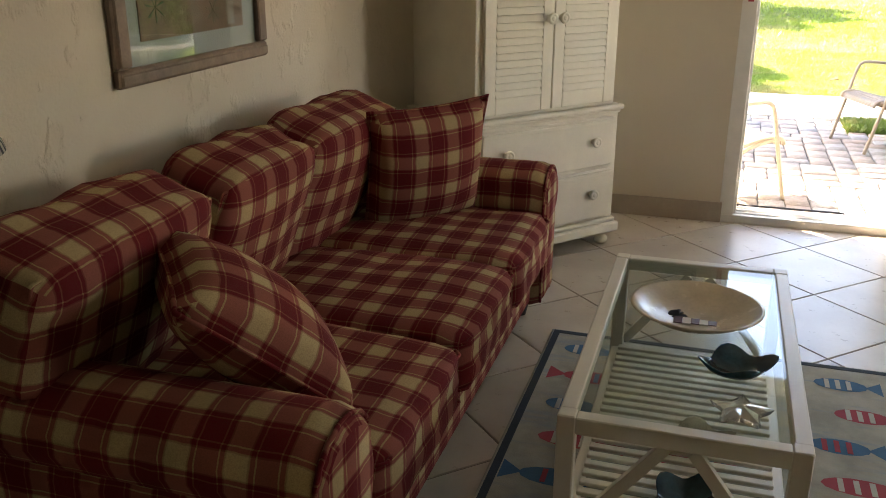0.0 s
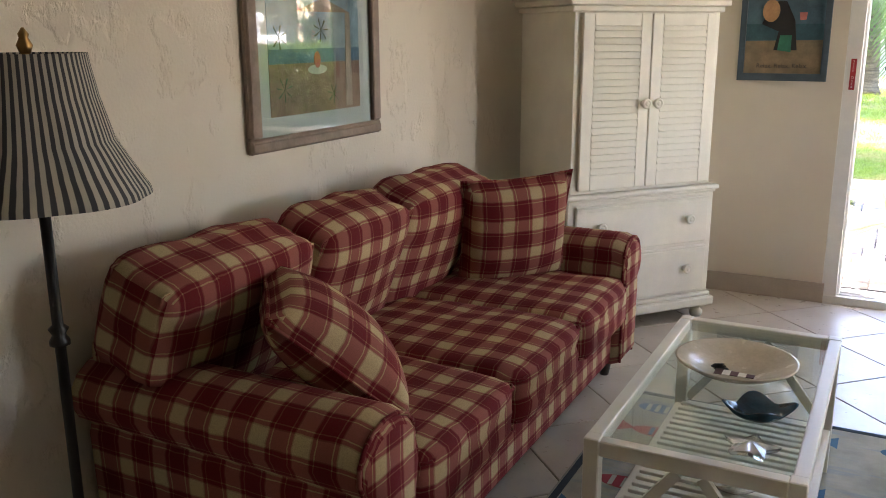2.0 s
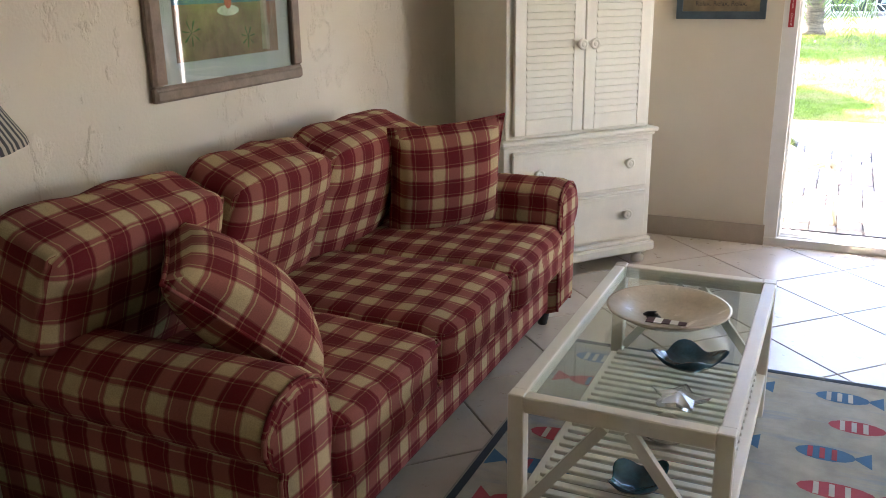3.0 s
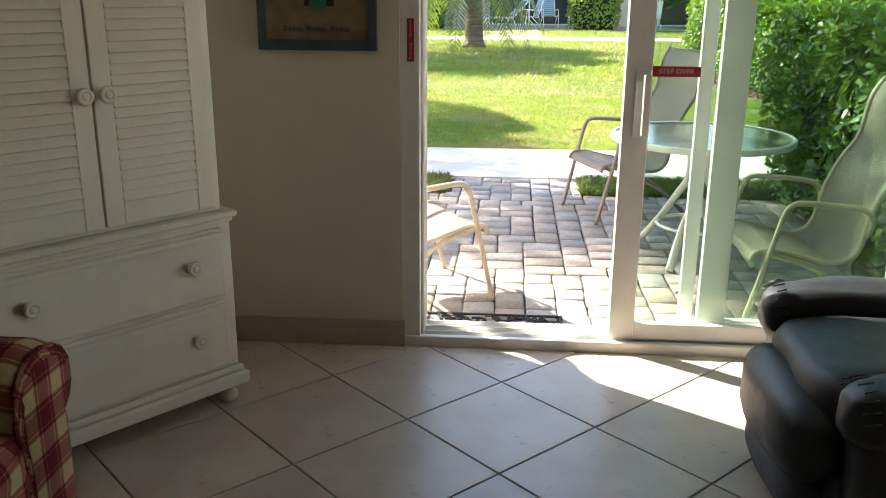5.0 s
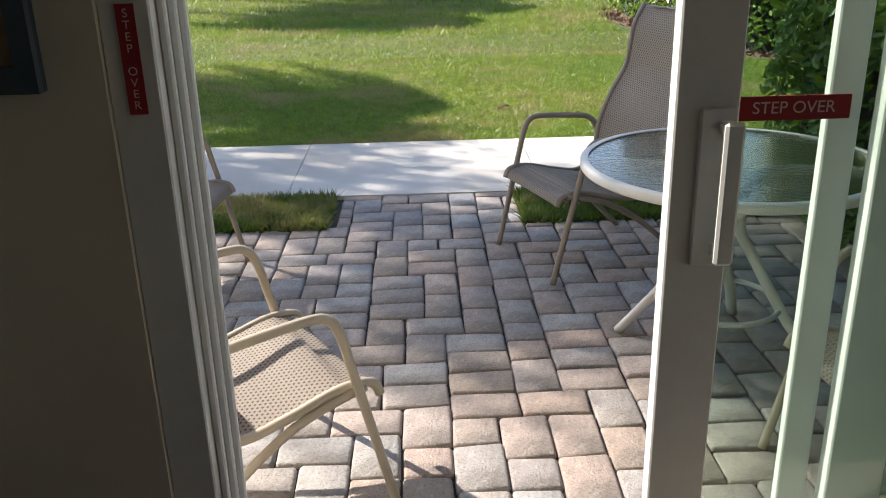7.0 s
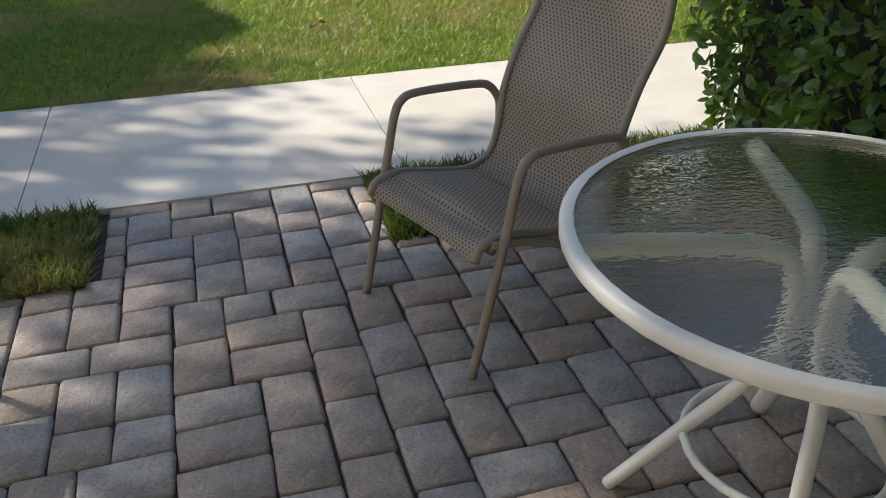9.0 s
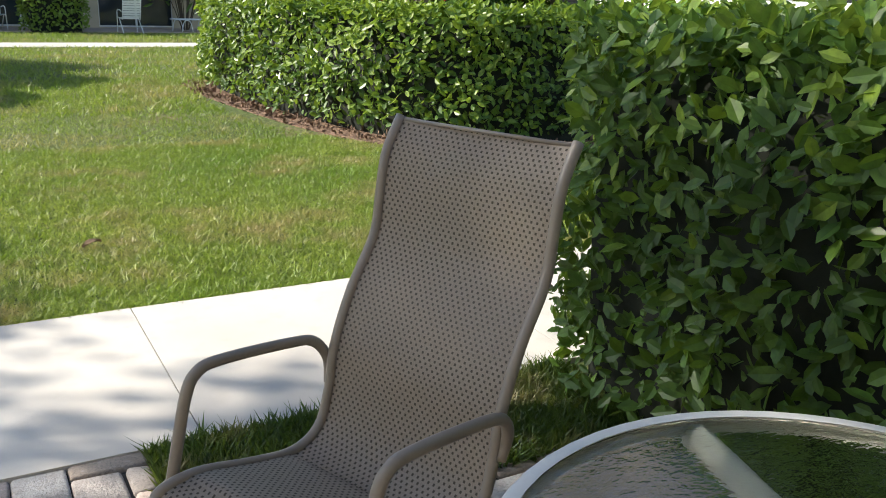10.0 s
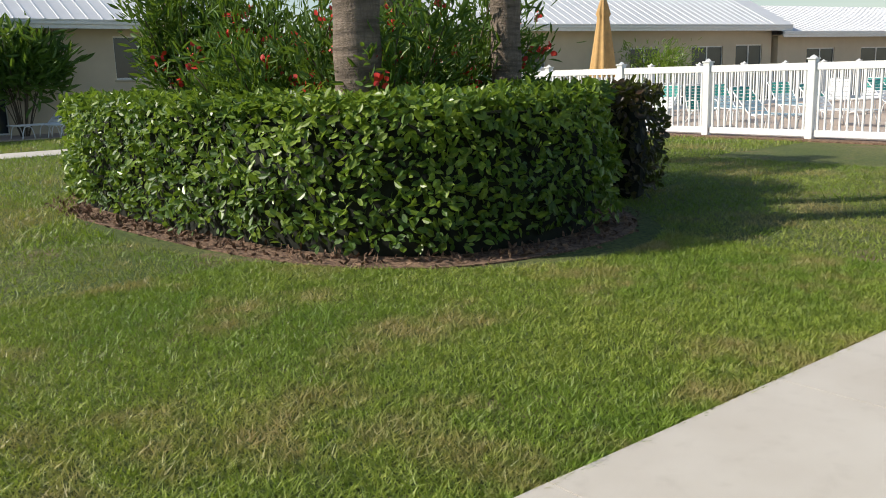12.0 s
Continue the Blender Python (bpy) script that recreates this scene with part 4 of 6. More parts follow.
table = empty("coffee_table", CT, label="white wooden coffee table, glass top, slatted shelf", category="coffee table")
HX, HY, HZ = 0.27, 0.562, 0.50


def ct(name, mat, *boxes, bevel=0.003):
    bm = bmesh.new()
    for b in boxes:
        box(bm, *b, bevel=bevel)
    return finish(name, bm, M[mat], table)


for sx in (-1, 1):
    for sy in (-1, 1):
        x, y = sx * (HX - 0.021), sy * (HY - 0.021)
        ct("leg", "white", (x - 0.021, x + 0.021, y - 0.021, y + 0.021, 0.006, HZ))
ct("top_frame", "white", (-HX + 0.042, HX - 0.042, -HY, -HY + 0.038, HZ - 0.045, HZ - 0.002), (-HX + 0.042, HX - 0.042, HY - 0.038, HY, HZ - 0.045, HZ - 0.002), (-HX, -HX + 0.038, -HY + 0.042, HY - 0.042, HZ - 0.045, HZ - 0.002), (HX - 0.038, HX, -HY + 0.042, HY - 0.042, HZ - 0.045, HZ - 0.002))
g = ct("glass_top", "table_glass", (-HX + 0.036, HX - 0.036, -HY + 0.036, HY - 0.036, HZ - 0.014, HZ - 0.006), bevel=0)
g.visible_shadow = False
ct("shelf_rail", "white", (-HX + 0.004, -HX + 0.036, -HY + 0.042, HY - 0.042, 0.13, 0.17), (HX - 0.036, HX - 0.004, -HY + 0.042, HY - 0.042, 0.13, 0.17), (-HX + 0.042, HX - 0.042, -HY + 0.004, -HY + 0.034, 0.13, 0.17), (-HX + 0.042, HX - 0.042, HY - 0.034, HY - 0.004, 0.13, 0.17))
bm = bmesh.new()
box(bm, -HX + 0.03, HX - 0.03, -0.0125, 0.0125, 0, 0.012, bevel=0.002)
slat = finish("slat", bm, M["white"], table, m=pose(0, -0.50, 0.1705))
for k in range(1, 24):
    piece("slat", slat.data, table, pose(0, -0.50 + 0.0435 * k, 0.1705))
for sy in (-1, 1):
    for sx in (-1, 1):
        bm = bmesh.new()
        y = sy * (HY - 0.02)
        a, b = Vector((sx * 0.03, y, HZ - 0.05)), Vector((sx * (HX - 0.045), y, 0.19))
        d = (b - a).normalized()
        s = Vector((d.z, 0, -d.x)) * 0.014
        q = [bm.verts.new(p + o + Vector((0, t, 0))) for t in (-0.01, 0.01) for p, o in ((a, s), (a, -s), (b, -s), (b, s))]
        for f in ((0, 1, 2, 3), (7, 6, 5, 4), (0, 4, 5, 1), (1, 5, 6, 2), (2, 6, 7, 3), (3, 7, 4, 0)):
            bm.faces.new([q[i] for i in f])
        finish("brace", bm, M["white"], table)

bowl = empty("lighthouse_bowl", pose(0.0, 2.315, HZ - 0.005), label="wide pale bowl with a painted lighthouse on glass", category="bowl")
bm = bmesh.new()
lathe(bm, [(0.06, 0), (0.07, 0.004), (0.13, 0.025), (0.178, 0.052), (0.18, 0.056), (0.172, 0.057), (0.125, 0.033), (0.07, 0.012), (0.01, 0.011)], 36)
finish("dish", bm, plain("bowl_glaze", (0.62, 0.55, 0.43), 0.22, vary=0.2, scale=10), bowl, True)
bm = bmesh.new()
for k in range(26):
    a, r = random.uniform(0, 6.28), random.uniform(0, 0.045)
    box(bm, -0.012, 0.012, -0.005, 0.005, 0.0005, 0.002, m=pose(-0.05 + r * math.cos(a) * 0.6, 0.01 + r * math.sin(a) * 0.6, 0.0125, 0, 0, math.degrees(a) * 3))
finish("painted_tree", bm, plain("dark_paint", (0.03, 0.035, 0.03), 0.4), bowl)
for k in range(5):
    bm = bmesh.new()
    box(bm, -0.0115, 0.0115, -0.022 + 0.002 * k, 0.022 - 0.002 * k, 0.0005, 0.002, m=pose(-0.045 + 0.023 * k, -0.025, 0.0128))
    finish("painted_band", bm, M["white"] if k % 2 else plain("band_paint", (0.10, 0.03, 0.03), 0.4), bowl)


def shell_dish(m, label, c=(0.015, 0.07, 0.11)):
    d = empty("shell_dish", m, label=label, category="dish")
    bm = bmesh.new()
    n = 36
    rings = []
    for r, z in ((0.025, 0.0), (0.055, 0.014), (0.08, 0.042), (0.076, 0.043), (0.05, 0.02), (0.01, 0.008)):
        rings.append([bm.verts.new((r * (1 + 0.14 * math.cos(4 * a)) * math.cos(a) * 1.1, r * (1 + 0.14 * math.cos(4 * a)) * math.sin(a) * 0.85, z * (1 + 0.25 * math.cos(4 * a)))) for a in (2 * math.pi * k / n for k in range(n))])
    for A, B in zip(rings, rings[1:]):
        for k in range(n):
            bm.faces.new((A[k], A[(k + 1) % n], B[(k + 1) % n], B[k]))
    bm.faces.new(rings[0][::-1])
    bm.faces.new(rings[-1])
    finish("bowl", bm, plain("dish_glaze", c, 0.18, vary=0.5, scale=22), d, True)


shell_dish(pose(0.11, 2.02, HZ - 0.005, 0, 0, 20), "deep teal glazed shell dish on the glass top")
shell_dish(pose(0.02, 1.90, 0.183, 0, 0, 55), "deep teal glazed shell dish on the slatted shelf")
shell_dish(pose(0.04, 2.18, 0.183, 0, 0, 10), "pale glazed shell dish on the slatted shelf", (0.55, 0.50, 0.42))
star = empty("glass_star", pose(0.12, 1.83, HZ - 0.005, 0, 0, 15), label="clear moulded glass starfish dish", category="dish")
bm = bmesh.new()
pts = [((0.075 if k % 2 == 0 else 0.04) * math.cos(k * math.pi / 5), (0.075 if k % 2 == 0 else 0.04) * math.sin(k * math.pi / 5)) for k in range(10)]
lo, hi = [bm.verts.new((p[0] * 0.85, p[1] * 0.85, 0.0)) for p in pts], [bm.verts.new((p[0], p[1], 0.014)) for p in pts]
c0, c1 = bm.verts.new((0, 0, 0)), bm.verts.new((0, 0, 0.026))
for k in range(10):
    j = (k + 1) % 10
    bm.faces.new((lo[k], lo[j], hi[j], hi[k]))
    bm.faces.new((hi[k], hi[j], c1))
    bm.faces.new((lo[j], lo[k], c0))
gl = Nodes("moulded_glass", 0.08)
gl.color((0.9, 0.92, 0.9))
gl.b.inputs["Transmission Weight"].default_value = 0.85
finish("star", bm, gl.mat, star)

# rug with fish
rug = empty("rug", pose(0.10, 2.28, 0), label="grey-green rug with coloured fish and a dark border", category="rug")
rugm = Nodes("rug_field", 0.95)
rugm.color(rugm.mix(rugm.band(rugm.noise(5, 4, stretch=(0.5, 3, 1)), 0.52, 0.64, 0, 0.35), rugm.mix(rugm.band(rugm.noise(7, 5), 0.35, 0.65), (0.30, 0.30, 0.25), (0.43, 0.42, 0.35)), (0.14, 0.25, 0.36))).bump(rugm.noise(350, 3), 0.5, 0.004)
bm = bmesh.new()
box(bm, -0.65, 0.65, -0.92, 0.92, 0.0005, 0.008, bevel=0.003)
finish("field", bm, rugm.mat, rug)
bm = bmesh.new()
for b in ((-0.64, -0.615, -0.91, 0.91), (0.615, 0.64, -0.91, 0.91), (-0.615, 0.615, -0.91, -0.885), (-0.615, 0.615, 0.885, 0.91)):
    box(bm, *b, 0.008, 0.0095)
finish("border", bm, plain("rug_border", (0.035, 0.055, 0.075), 0.95, bump=0.4), rug)
cols = [plain("rug_red", (0.38, 0.06, 0.08), 0.95, bump=0.4), plain("rug_blue", (0.05, 0.15, 0.27), 0.95, bump=0.4), plain("rug_pale", (0.5, 0.5, 0.45), 0.95, bump=0.4)]
i = 0
for gx in (-0.44, 0.0, 0.42):
    for gy in np.linspace(-0.76, 0.76, 8):
        x, y, w = gx + random.uniform(-0.05, 0.05), float(gy), random.choice((0.09, 0.11))
        sg = random.choice((-1, 1))
        bm = bmesh.new()
        ring = [(w * math.cos(a), 0.045 * math.sin(a)) for a in (2 * math.pi * k / 14 for k in range(14))]
        bm.faces.new([bm.verts.new((x + sg * p[0], y + p[1], 0.0088)) for p in ring][::sg])
        bm.faces.new([bm.verts.new((x + sg * p[0], y + p[1], 0.0088)) for p in ((-w * 0.9, 0), (-w * 1.5, 0.05), (-w * 1.5, -0.05))])
        finish("fish", bm, cols[i % 2], rug)
        bm = bmesh.new()
        for s in (-0.3, 0.1, 0.5):
            box(bm, x + sg * s * w - 0.008, x + sg * s * w + 0.008, y - 0.034, y + 0.034, 0.0088, 0.0098)
        finish("fish_stripe", bm, cols[2] if i % 3 else cols[1 - i % 2], rug)
        i += 1

# dark leather recliner
rec = empty("recliner", pose(1.76, 3.92, 0, 0, 0, 0), label="dark navy leather recliner with fat padded arms", category="armchair")
bm = bmesh.new()
box(bm, -0.38, 0.42, -0.36, 0.36, 0.04, 0.26, bevel=0.04, seg=3)
finish("base", bm, M["leather"], rec, True)
bm = bmesh.new()
pad(bm, 0.30, 0.62, 0.25, (-0.35, 0.0, 0.28), 0.6, 0.05, 8)
pad(bm, 0.20, 0.60, 0.20, (-0.36, 0.0, 0.12), 0.55, 0.05, 7)
finish("footrest", bm, M["leather"], rec, True)
bm = bmesh.new()
pad(bm, 0.66, 0.60, 0.22, (-0.08, 0, 0.38), 0.4, 0.15, 8)
finish("seat", bm, M["leather"], rec, True)
bm = bmesh.new()
pad(bm, 0.30, 0.70, 0.72, (0.36, 0, 0.62), 0.55, 0.1, 8)
finish("backrest", bm, M["leather"], rec, True)
for s in (-1, 1):
    bm = bmesh.new()
    pad(bm, 0.80, 0.22, 0.22, (0.0, s * 0.37, 0.45), 0.6, 0.05, 9)
    box(bm, -0.36, 0.40, s * 0.37 - 0.085, s * 0.37 + 0.085, 0.05, 0.44, bevel=0.05, seg=3)
    finish("arm", bm, M["leather"], rec, True)
    bm = bmesh.new()
    for k in range(12):
        tube(bm, [(-0.375 + 0.006 * math.sin(k * 1.7), s * 0.37 + 0.10 * math.cos(0.26 * k), 0.44 + 0.11 * math.sin(0.26 * k)), (-0.34, s * 0.37 + 0.10 * math.cos(0.26 * k), 0.445 + 0.115 * math.sin(0.26 * k))], 0.0025, 5)
    finish("stitching", bm, M["leather"], rec, True)

# ---- patio things ----
mat_ = empty("doormat", pose(0.44, 5.262, PZ + 0.008, 0, 0, 0), label="black rubber doormat with open scroll pattern", category="doormat")
bm = bmesh.new()
for b in ((-0.335, 0.335, -0.105, -0.09), (-0.335, 0.335, 0.09, 0.105), (-0.335, -0.32, -0.09, 0.09), (0.32, 0.335, -0.09, 0.09)):
    box(bm, *b, 0.0, 0.012, bevel=0.002)
finish("rim", bm, M["rubber"], mat_)
bm = bmesh.new()
rs = random.Random(5)
for k in range(34):
    x, y, a, r = rs.uniform(-0.30, 0.30), rs.uniform(-0.06, 0.06), rs.uniform(0, 6.28), rs.uniform(0.02, 0.035)
    pts = [(max(-0.325, min(0.325, x + 0.5 * r * math.cos(a) * k2 + r * math.cos(a + k2 * 0.9))), max(-0.095, min(0.095, y + 0.3 * r * k2 * math.sin(a) + r * math.sin(a + k2 * 0.9))), 0.006) for k2 in range(7)]
    tube(bm, bez(pts, 3), 0.0055, 5)
finish("scrolls", bm, M["rubber"], mat_, True)


def patio_chair(m, tubes, label):
    """High-back sling chair: tube side frames, an S-curved sling with thickness, arms that run into the legs. Faces +x."""
    c = empty("patio_chair", m, label=label, category="chair", group="patio chairs")
    path = bez([Vector((a, 0, b)) for a, b in ((-0.005, 0.345), (-0.03, 0.385), (-0.12, 0.39), (-0.26, 0.355), (-0.38, 0.335), (-0.46, 0.37), (-0.495, 0.46), (-0.515, 0.57), (-0.57, 0.70), (-0.645, 0.82), (-0.665, 0.92), (-0.685, 1.02), (-0.735, 1.105))], 5)
    run = [0.0]
    for a, b in zip(path, path[1:]):
        run.append(run[-1] + (b - a).length)
    bm = bmesh.new()
    uv = bm.loops.layers.uv.verify()
    hw, cols_ = 0.245, 8
    sheets = []
    for off in (0.0, -0.004):
        grid = []
        for i, p in enumerate(path):
            d = (path[min(i + 1, len(path) - 1)] - path[max(i - 1, 0)]).normalized()
            n = Vector((-d.z, 0, d.x))
            n = n if n.z > 0 or n.x > 0 else -n
            row = []
            for k in range(cols_ + 1):
                y = -hw + 2 * hw * k / cols_
                dip = -0.012 * (1 - (y / hw) ** 2)
                row.append(bm.verts.new(p + n * (off + dip) + Vector((0, y, 0))))
            grid.append(row)
        sheets.append(grid)
        for i in range(len(path) - 1):
            for k in range(cols_):
                f = bm.faces.new((grid[i][k], grid[i][k + 1], grid[i + 1][k + 1], grid[i + 1][k]))
                for lp, (a, b) in zip(f.loops, ((k, i), (k + 1, i), (k + 1, i + 1), (k, i + 1))):
                    lp[uv].uv = (2 * hw * a / cols_, run[b])
    finish("sling", bm, M["sling"], c, True)
    for s in (-1, 1):
        bm = bmesh.new()
        tube(bm, [p + Vector((0, s * (hw + 0.008), 0)) for p in path], 0.0135, 8)
        finish("side_rail", bm, tubes, c, True)
        y = s * 0.285
        bm = bmesh.new()
        tube(bm, bez([(0.02, y * 0.97, 0.0), (-0.03, y * 0.98, 0.20), (-0.09, y, 0.44), (-0.12, y, 0.56), (-0.15, y, 0.605), (-0.21, y, 0.615), (-0.40, y, 0.598), (-0.475, y, 0.58), (-0.51, y * 0.97, 0.53), (-0.505, y * 0.93, 0.47)], 5), 0.0135, 8)
        finish("arm", bm, tubes, c, True)
        bm = bmesh.new()
        tube(bm, bez([(-0.05, y * 0.93, 0.385), (-0.25, y * 0.93, 0.33), (-0.45, y * 0.95, 0.20), (-0.66, y, 0.0)], 5), 0.0125, 8)
        finish("rear_leg", bm, tubes, c, True)
    for x, y, z, r in ((-0.06, 0.26, 0.36, 0.011), (-0.42, 0.255, 0.225, 0.011), (-0.734, 0.25, 1.098, 0.005)):
        bm = bmesh.new()
        tube(bm, [(x, -y, z), (x, y, z)], r, 8)
        finish("crossbar", bm, tubes, c, True)
    return c


Z = PZ + 0.012
patio_chair(pose(1.01, 7.32, Z, 0, 0, 200), M["taupe"], "high-back taupe sling patio chair by the table")
patio_chair(pose(0.285, 5.80, Z, 0, 0, 30), M["almond"], "high-back sling patio chair in sun beside the door")
patio_chair(pose(-0.36, 7.2, Z, 0, 0, -6), M["taupe"], "high-back taupe sling patio chair on the pavers")
patio_chair(pose(1.56, 5.50, Z, 0, 0, 184), M["almond"], "high-back sling patio chair behind the glass door")

# round patio table
pt = empty("patio_table", pose(1.575, 6.40, Z), label="round white patio table with rippled glass top", category="table")
bm = bmesh.new()
lathe(bm, [(0.475, 0.684), (0.496, 0.684), (0.502, 0.692), (0.502, 0.712), (0.494, 0.719), (0.475, 0.717)], 56)
bmesh.ops.delete(bm, geom=[f for f in bm.faces if len(f.verts) > 8], context="FACES")
finish("rim", bm, M["table_white"], pt, True)
bm = bmesh.new()
lathe(bm, [(0.479, 0.706), (0.479, 0.712)], 56)
g = finish("glass_top", bm, M["rain"], pt)
g.visible_shadow = False
for k in range(4):
    a = radians(164 + 90 * k)
    c, s = math.cos(a), math.sin(a)
    fc, fs = math.cos(a - 0.24), math.sin(a - 0.24)
    bm = bmesh.new()
    tube(bm, bez([(0.48 * c, 0.48 * s, 0.682), (0.3 * c, 0.3 * s, 0.682), (0.13 * c, 0.13 * s, 0.675), (0.06 * c, 0.06 * s, 0.63), (0.05 * c, 0.05 * s, 0.48), (0.10 * c, 0.10 * s, 0.38), (0.22 * fc, 0.22 * fs, 0.19), (0.355 * fc, 0.355 * fs, 0.008)], 6), 0.024, 10, 0.7)
    finish("leg", bm, M["table_white"], pt, True)
bm = bmesh.new()
tube(bm, [(0.21 * math.cos(q), 0.21 * math.sin(q), 0.20) for q in np.linspace(0, 2 * math.pi, 33)[:-1]], 0.010, 8, closed=True)
finish("ring", bm, M["table_white"], pt, True)

# ---- planting ----
def outline(pts, closed=True, n=8):
    p = [Vector((*q, 0)) for q in pts]
    for _ in range(2):
        p = [q for a, b in zip(p, p[1:] + p[:1]) for q in (a.lerp(b, 0.25), a.lerp(b, 0.75))]
    out = []
    for a, b in zip(p, p[1:] + p[:1]):
        k = max(1, int((b - a).length / 0.12))
        out += [a.lerp(b, i / k) for i in range(k)]
    return out


def hedge(name, pts, width, z1, count, size, mats, seed, closed=True, lean=0.17, z0=0.05, shares=(0.6, 0.4), **tags):
    """Clipped hedge: near-black core sheet for the shade inside, then leaves on the outer face, the top and the inner
    face.
    """
    h = empty(name, label=tags["label"], category="hedge")
    line = outline(pts, closed)
    P = np.array([(q.x, q.y) for q in line])
    Q = np.roll(P, -1, 0) if closed else np.vstack([P[1:], P[-1:]])
    d = Q - P
    L = np.linalg.norm(d, axis=1)
    nrm = np.stack([d[:, 1], -d[:, 0]], 1) / (L[:, None] + 1e-9)
    if closed:
        area = 0.5 * np.sum(P[:, 0] * Q[:, 1] - Q[:, 0] * P[:, 1])
        nrm *= 1 if area > 0 else -1
    rng = np.random.default_rng(seed)
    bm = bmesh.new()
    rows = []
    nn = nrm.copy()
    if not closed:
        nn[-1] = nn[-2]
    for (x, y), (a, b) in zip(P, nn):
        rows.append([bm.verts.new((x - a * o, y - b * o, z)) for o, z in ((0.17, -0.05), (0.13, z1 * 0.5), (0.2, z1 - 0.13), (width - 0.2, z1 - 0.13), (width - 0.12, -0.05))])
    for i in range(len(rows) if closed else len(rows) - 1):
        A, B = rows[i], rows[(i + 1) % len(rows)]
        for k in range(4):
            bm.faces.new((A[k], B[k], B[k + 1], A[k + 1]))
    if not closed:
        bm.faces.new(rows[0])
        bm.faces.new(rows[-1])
    finish("core", bm, M["hedge_fill"], h)
    face = (z1, width, z1 * 0.5)
    use = rng.choice(3, count, p=np.array(face) / sum(face))
    seg = rng.choice(len(P), count, p=L / L.sum())
    t = rng.uniform(0, 1, count)
    base, n2 = P[seg] + d[seg] * t[:, None], nrm[seg]
    zz = z0 + (z1 - z0) * rng.uniform(0, 1, count) ** 0.85
    lump = np.array([noise.noise(Vector((x * 1.7, y * 1.7, z * 2.2))) for x, y, z in zip(base[:, 0], base[:, 1], zz)]) * lean
    out = lump - rng.exponential(0.075, count)
    off = np.where(use == 0, -out, np.where(use == 1, rng.uniform(0.0, 1.0, count) * width, width + out))
    zt = np.where(use == 1, z1 + lump * 0.7 - rng.exponential(0.04, count), zz)
    pos = np.stack([base[:, 0] - n2[:, 0] * off, base[:, 1] - n2[:, 1] * off, zt], 1)
    nor = np.zeros((count, 3))
    nor[:, 0] = np.where(use == 0, n2[:, 0], np.where(use == 2, -n2[:, 0], 0))
    nor[:, 1] = np.where(use == 0, n2[:, 1], np.where(use == 2, -n2[:, 1], 0))
    nor[:, 2] = np.where(use == 1, 1.0, 0.35)
    # pale leaves gather toward the top: sunlight put into the leaf colour
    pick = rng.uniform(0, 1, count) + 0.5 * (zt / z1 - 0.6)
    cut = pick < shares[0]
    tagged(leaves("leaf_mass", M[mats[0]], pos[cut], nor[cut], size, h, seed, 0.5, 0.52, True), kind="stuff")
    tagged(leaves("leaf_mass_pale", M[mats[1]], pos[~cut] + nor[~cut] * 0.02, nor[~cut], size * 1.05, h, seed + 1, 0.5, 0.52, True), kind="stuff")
    if not closed:
        for e, sgn in ((0, -1), (-1, 1)):
            k = count // 9
            dirv = P[1] - P[0] if e == 0 else P[-1] - P[-2]
            dirv = dirv / np.linalg.norm(dirv) * sgn
            w = rng.uniform(0, width, k)
            zz = z0 + (z1 - z0) * rng.uniform(0, 1, k)
            pos = np.stack([P[e][0] - nn[e][0] * w + dirv[0] * (rng.normal(0, 0.06, k)), P[e][1] - nn[e][1] * w + dirv[1] * (rng.normal(0, 0.06, k)), zz], 1)
            tagged(leaves("leaf_mass", M[mats[0]], pos, np.tile([dirv[0], dirv[1], 0.4], (k, 1)), size, h, seed + 5 + e), kind="stuff")
    return h


# few pale leaves: the shade on this hedge is in the leaf mix
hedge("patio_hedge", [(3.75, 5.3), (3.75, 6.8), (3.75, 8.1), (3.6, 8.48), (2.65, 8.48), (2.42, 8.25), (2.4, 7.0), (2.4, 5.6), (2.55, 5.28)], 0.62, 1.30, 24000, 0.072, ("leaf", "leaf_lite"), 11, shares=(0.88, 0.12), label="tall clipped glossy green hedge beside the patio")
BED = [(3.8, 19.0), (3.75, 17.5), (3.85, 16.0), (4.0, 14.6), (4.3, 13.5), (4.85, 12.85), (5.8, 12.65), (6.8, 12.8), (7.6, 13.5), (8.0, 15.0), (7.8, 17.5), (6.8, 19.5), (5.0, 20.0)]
# many pale leaves: sun on this hedge is in the leaf mix
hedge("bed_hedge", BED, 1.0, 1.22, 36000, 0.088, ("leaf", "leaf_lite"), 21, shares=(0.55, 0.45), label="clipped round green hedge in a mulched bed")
hedge("bronze_hedge", [(8.3, 13.6), (9.2, 14.0), (9.7, 15.0), (9.5, 16.4), (8.6, 16.6), (8.1, 15.0)], 0.6, 1.15, 6000, 0.10, ("leaf_red", "leaf_red"), 31, label="low dark bronze-leaved hedge")
bm = bmesh.new()
cx, cy = 6.0, 16.2
ring = outline([(cx + (x - cx) * 1.10 + (0.0 if y > 14 else 0), cy + (y - cy) * 1.07) for x, y in BED])
bm.faces.new([bm.verts.new((q.x, q.y, -0.018)) for q in ring])
e = bmesh.ops.extrude_face_region(bm, geom=list(bm.faces))
for v in e["geom"]:
    if isinstance(v, bmesh.types.BMVert):
        v.co.z = -0.05
tagged(finish("mulch_bed", bm, M["mulch"]), label="brown bark mulch round the hedge", category="mulch", kind="structure")
rng = np.random.default_rng(3)
n = 2600
R = np.array([(q.x, q.y) for q in ring])
i = rng.integers(0, len(R), n)
f = rng.uniform(0.88, 1.0, n)[:, None]
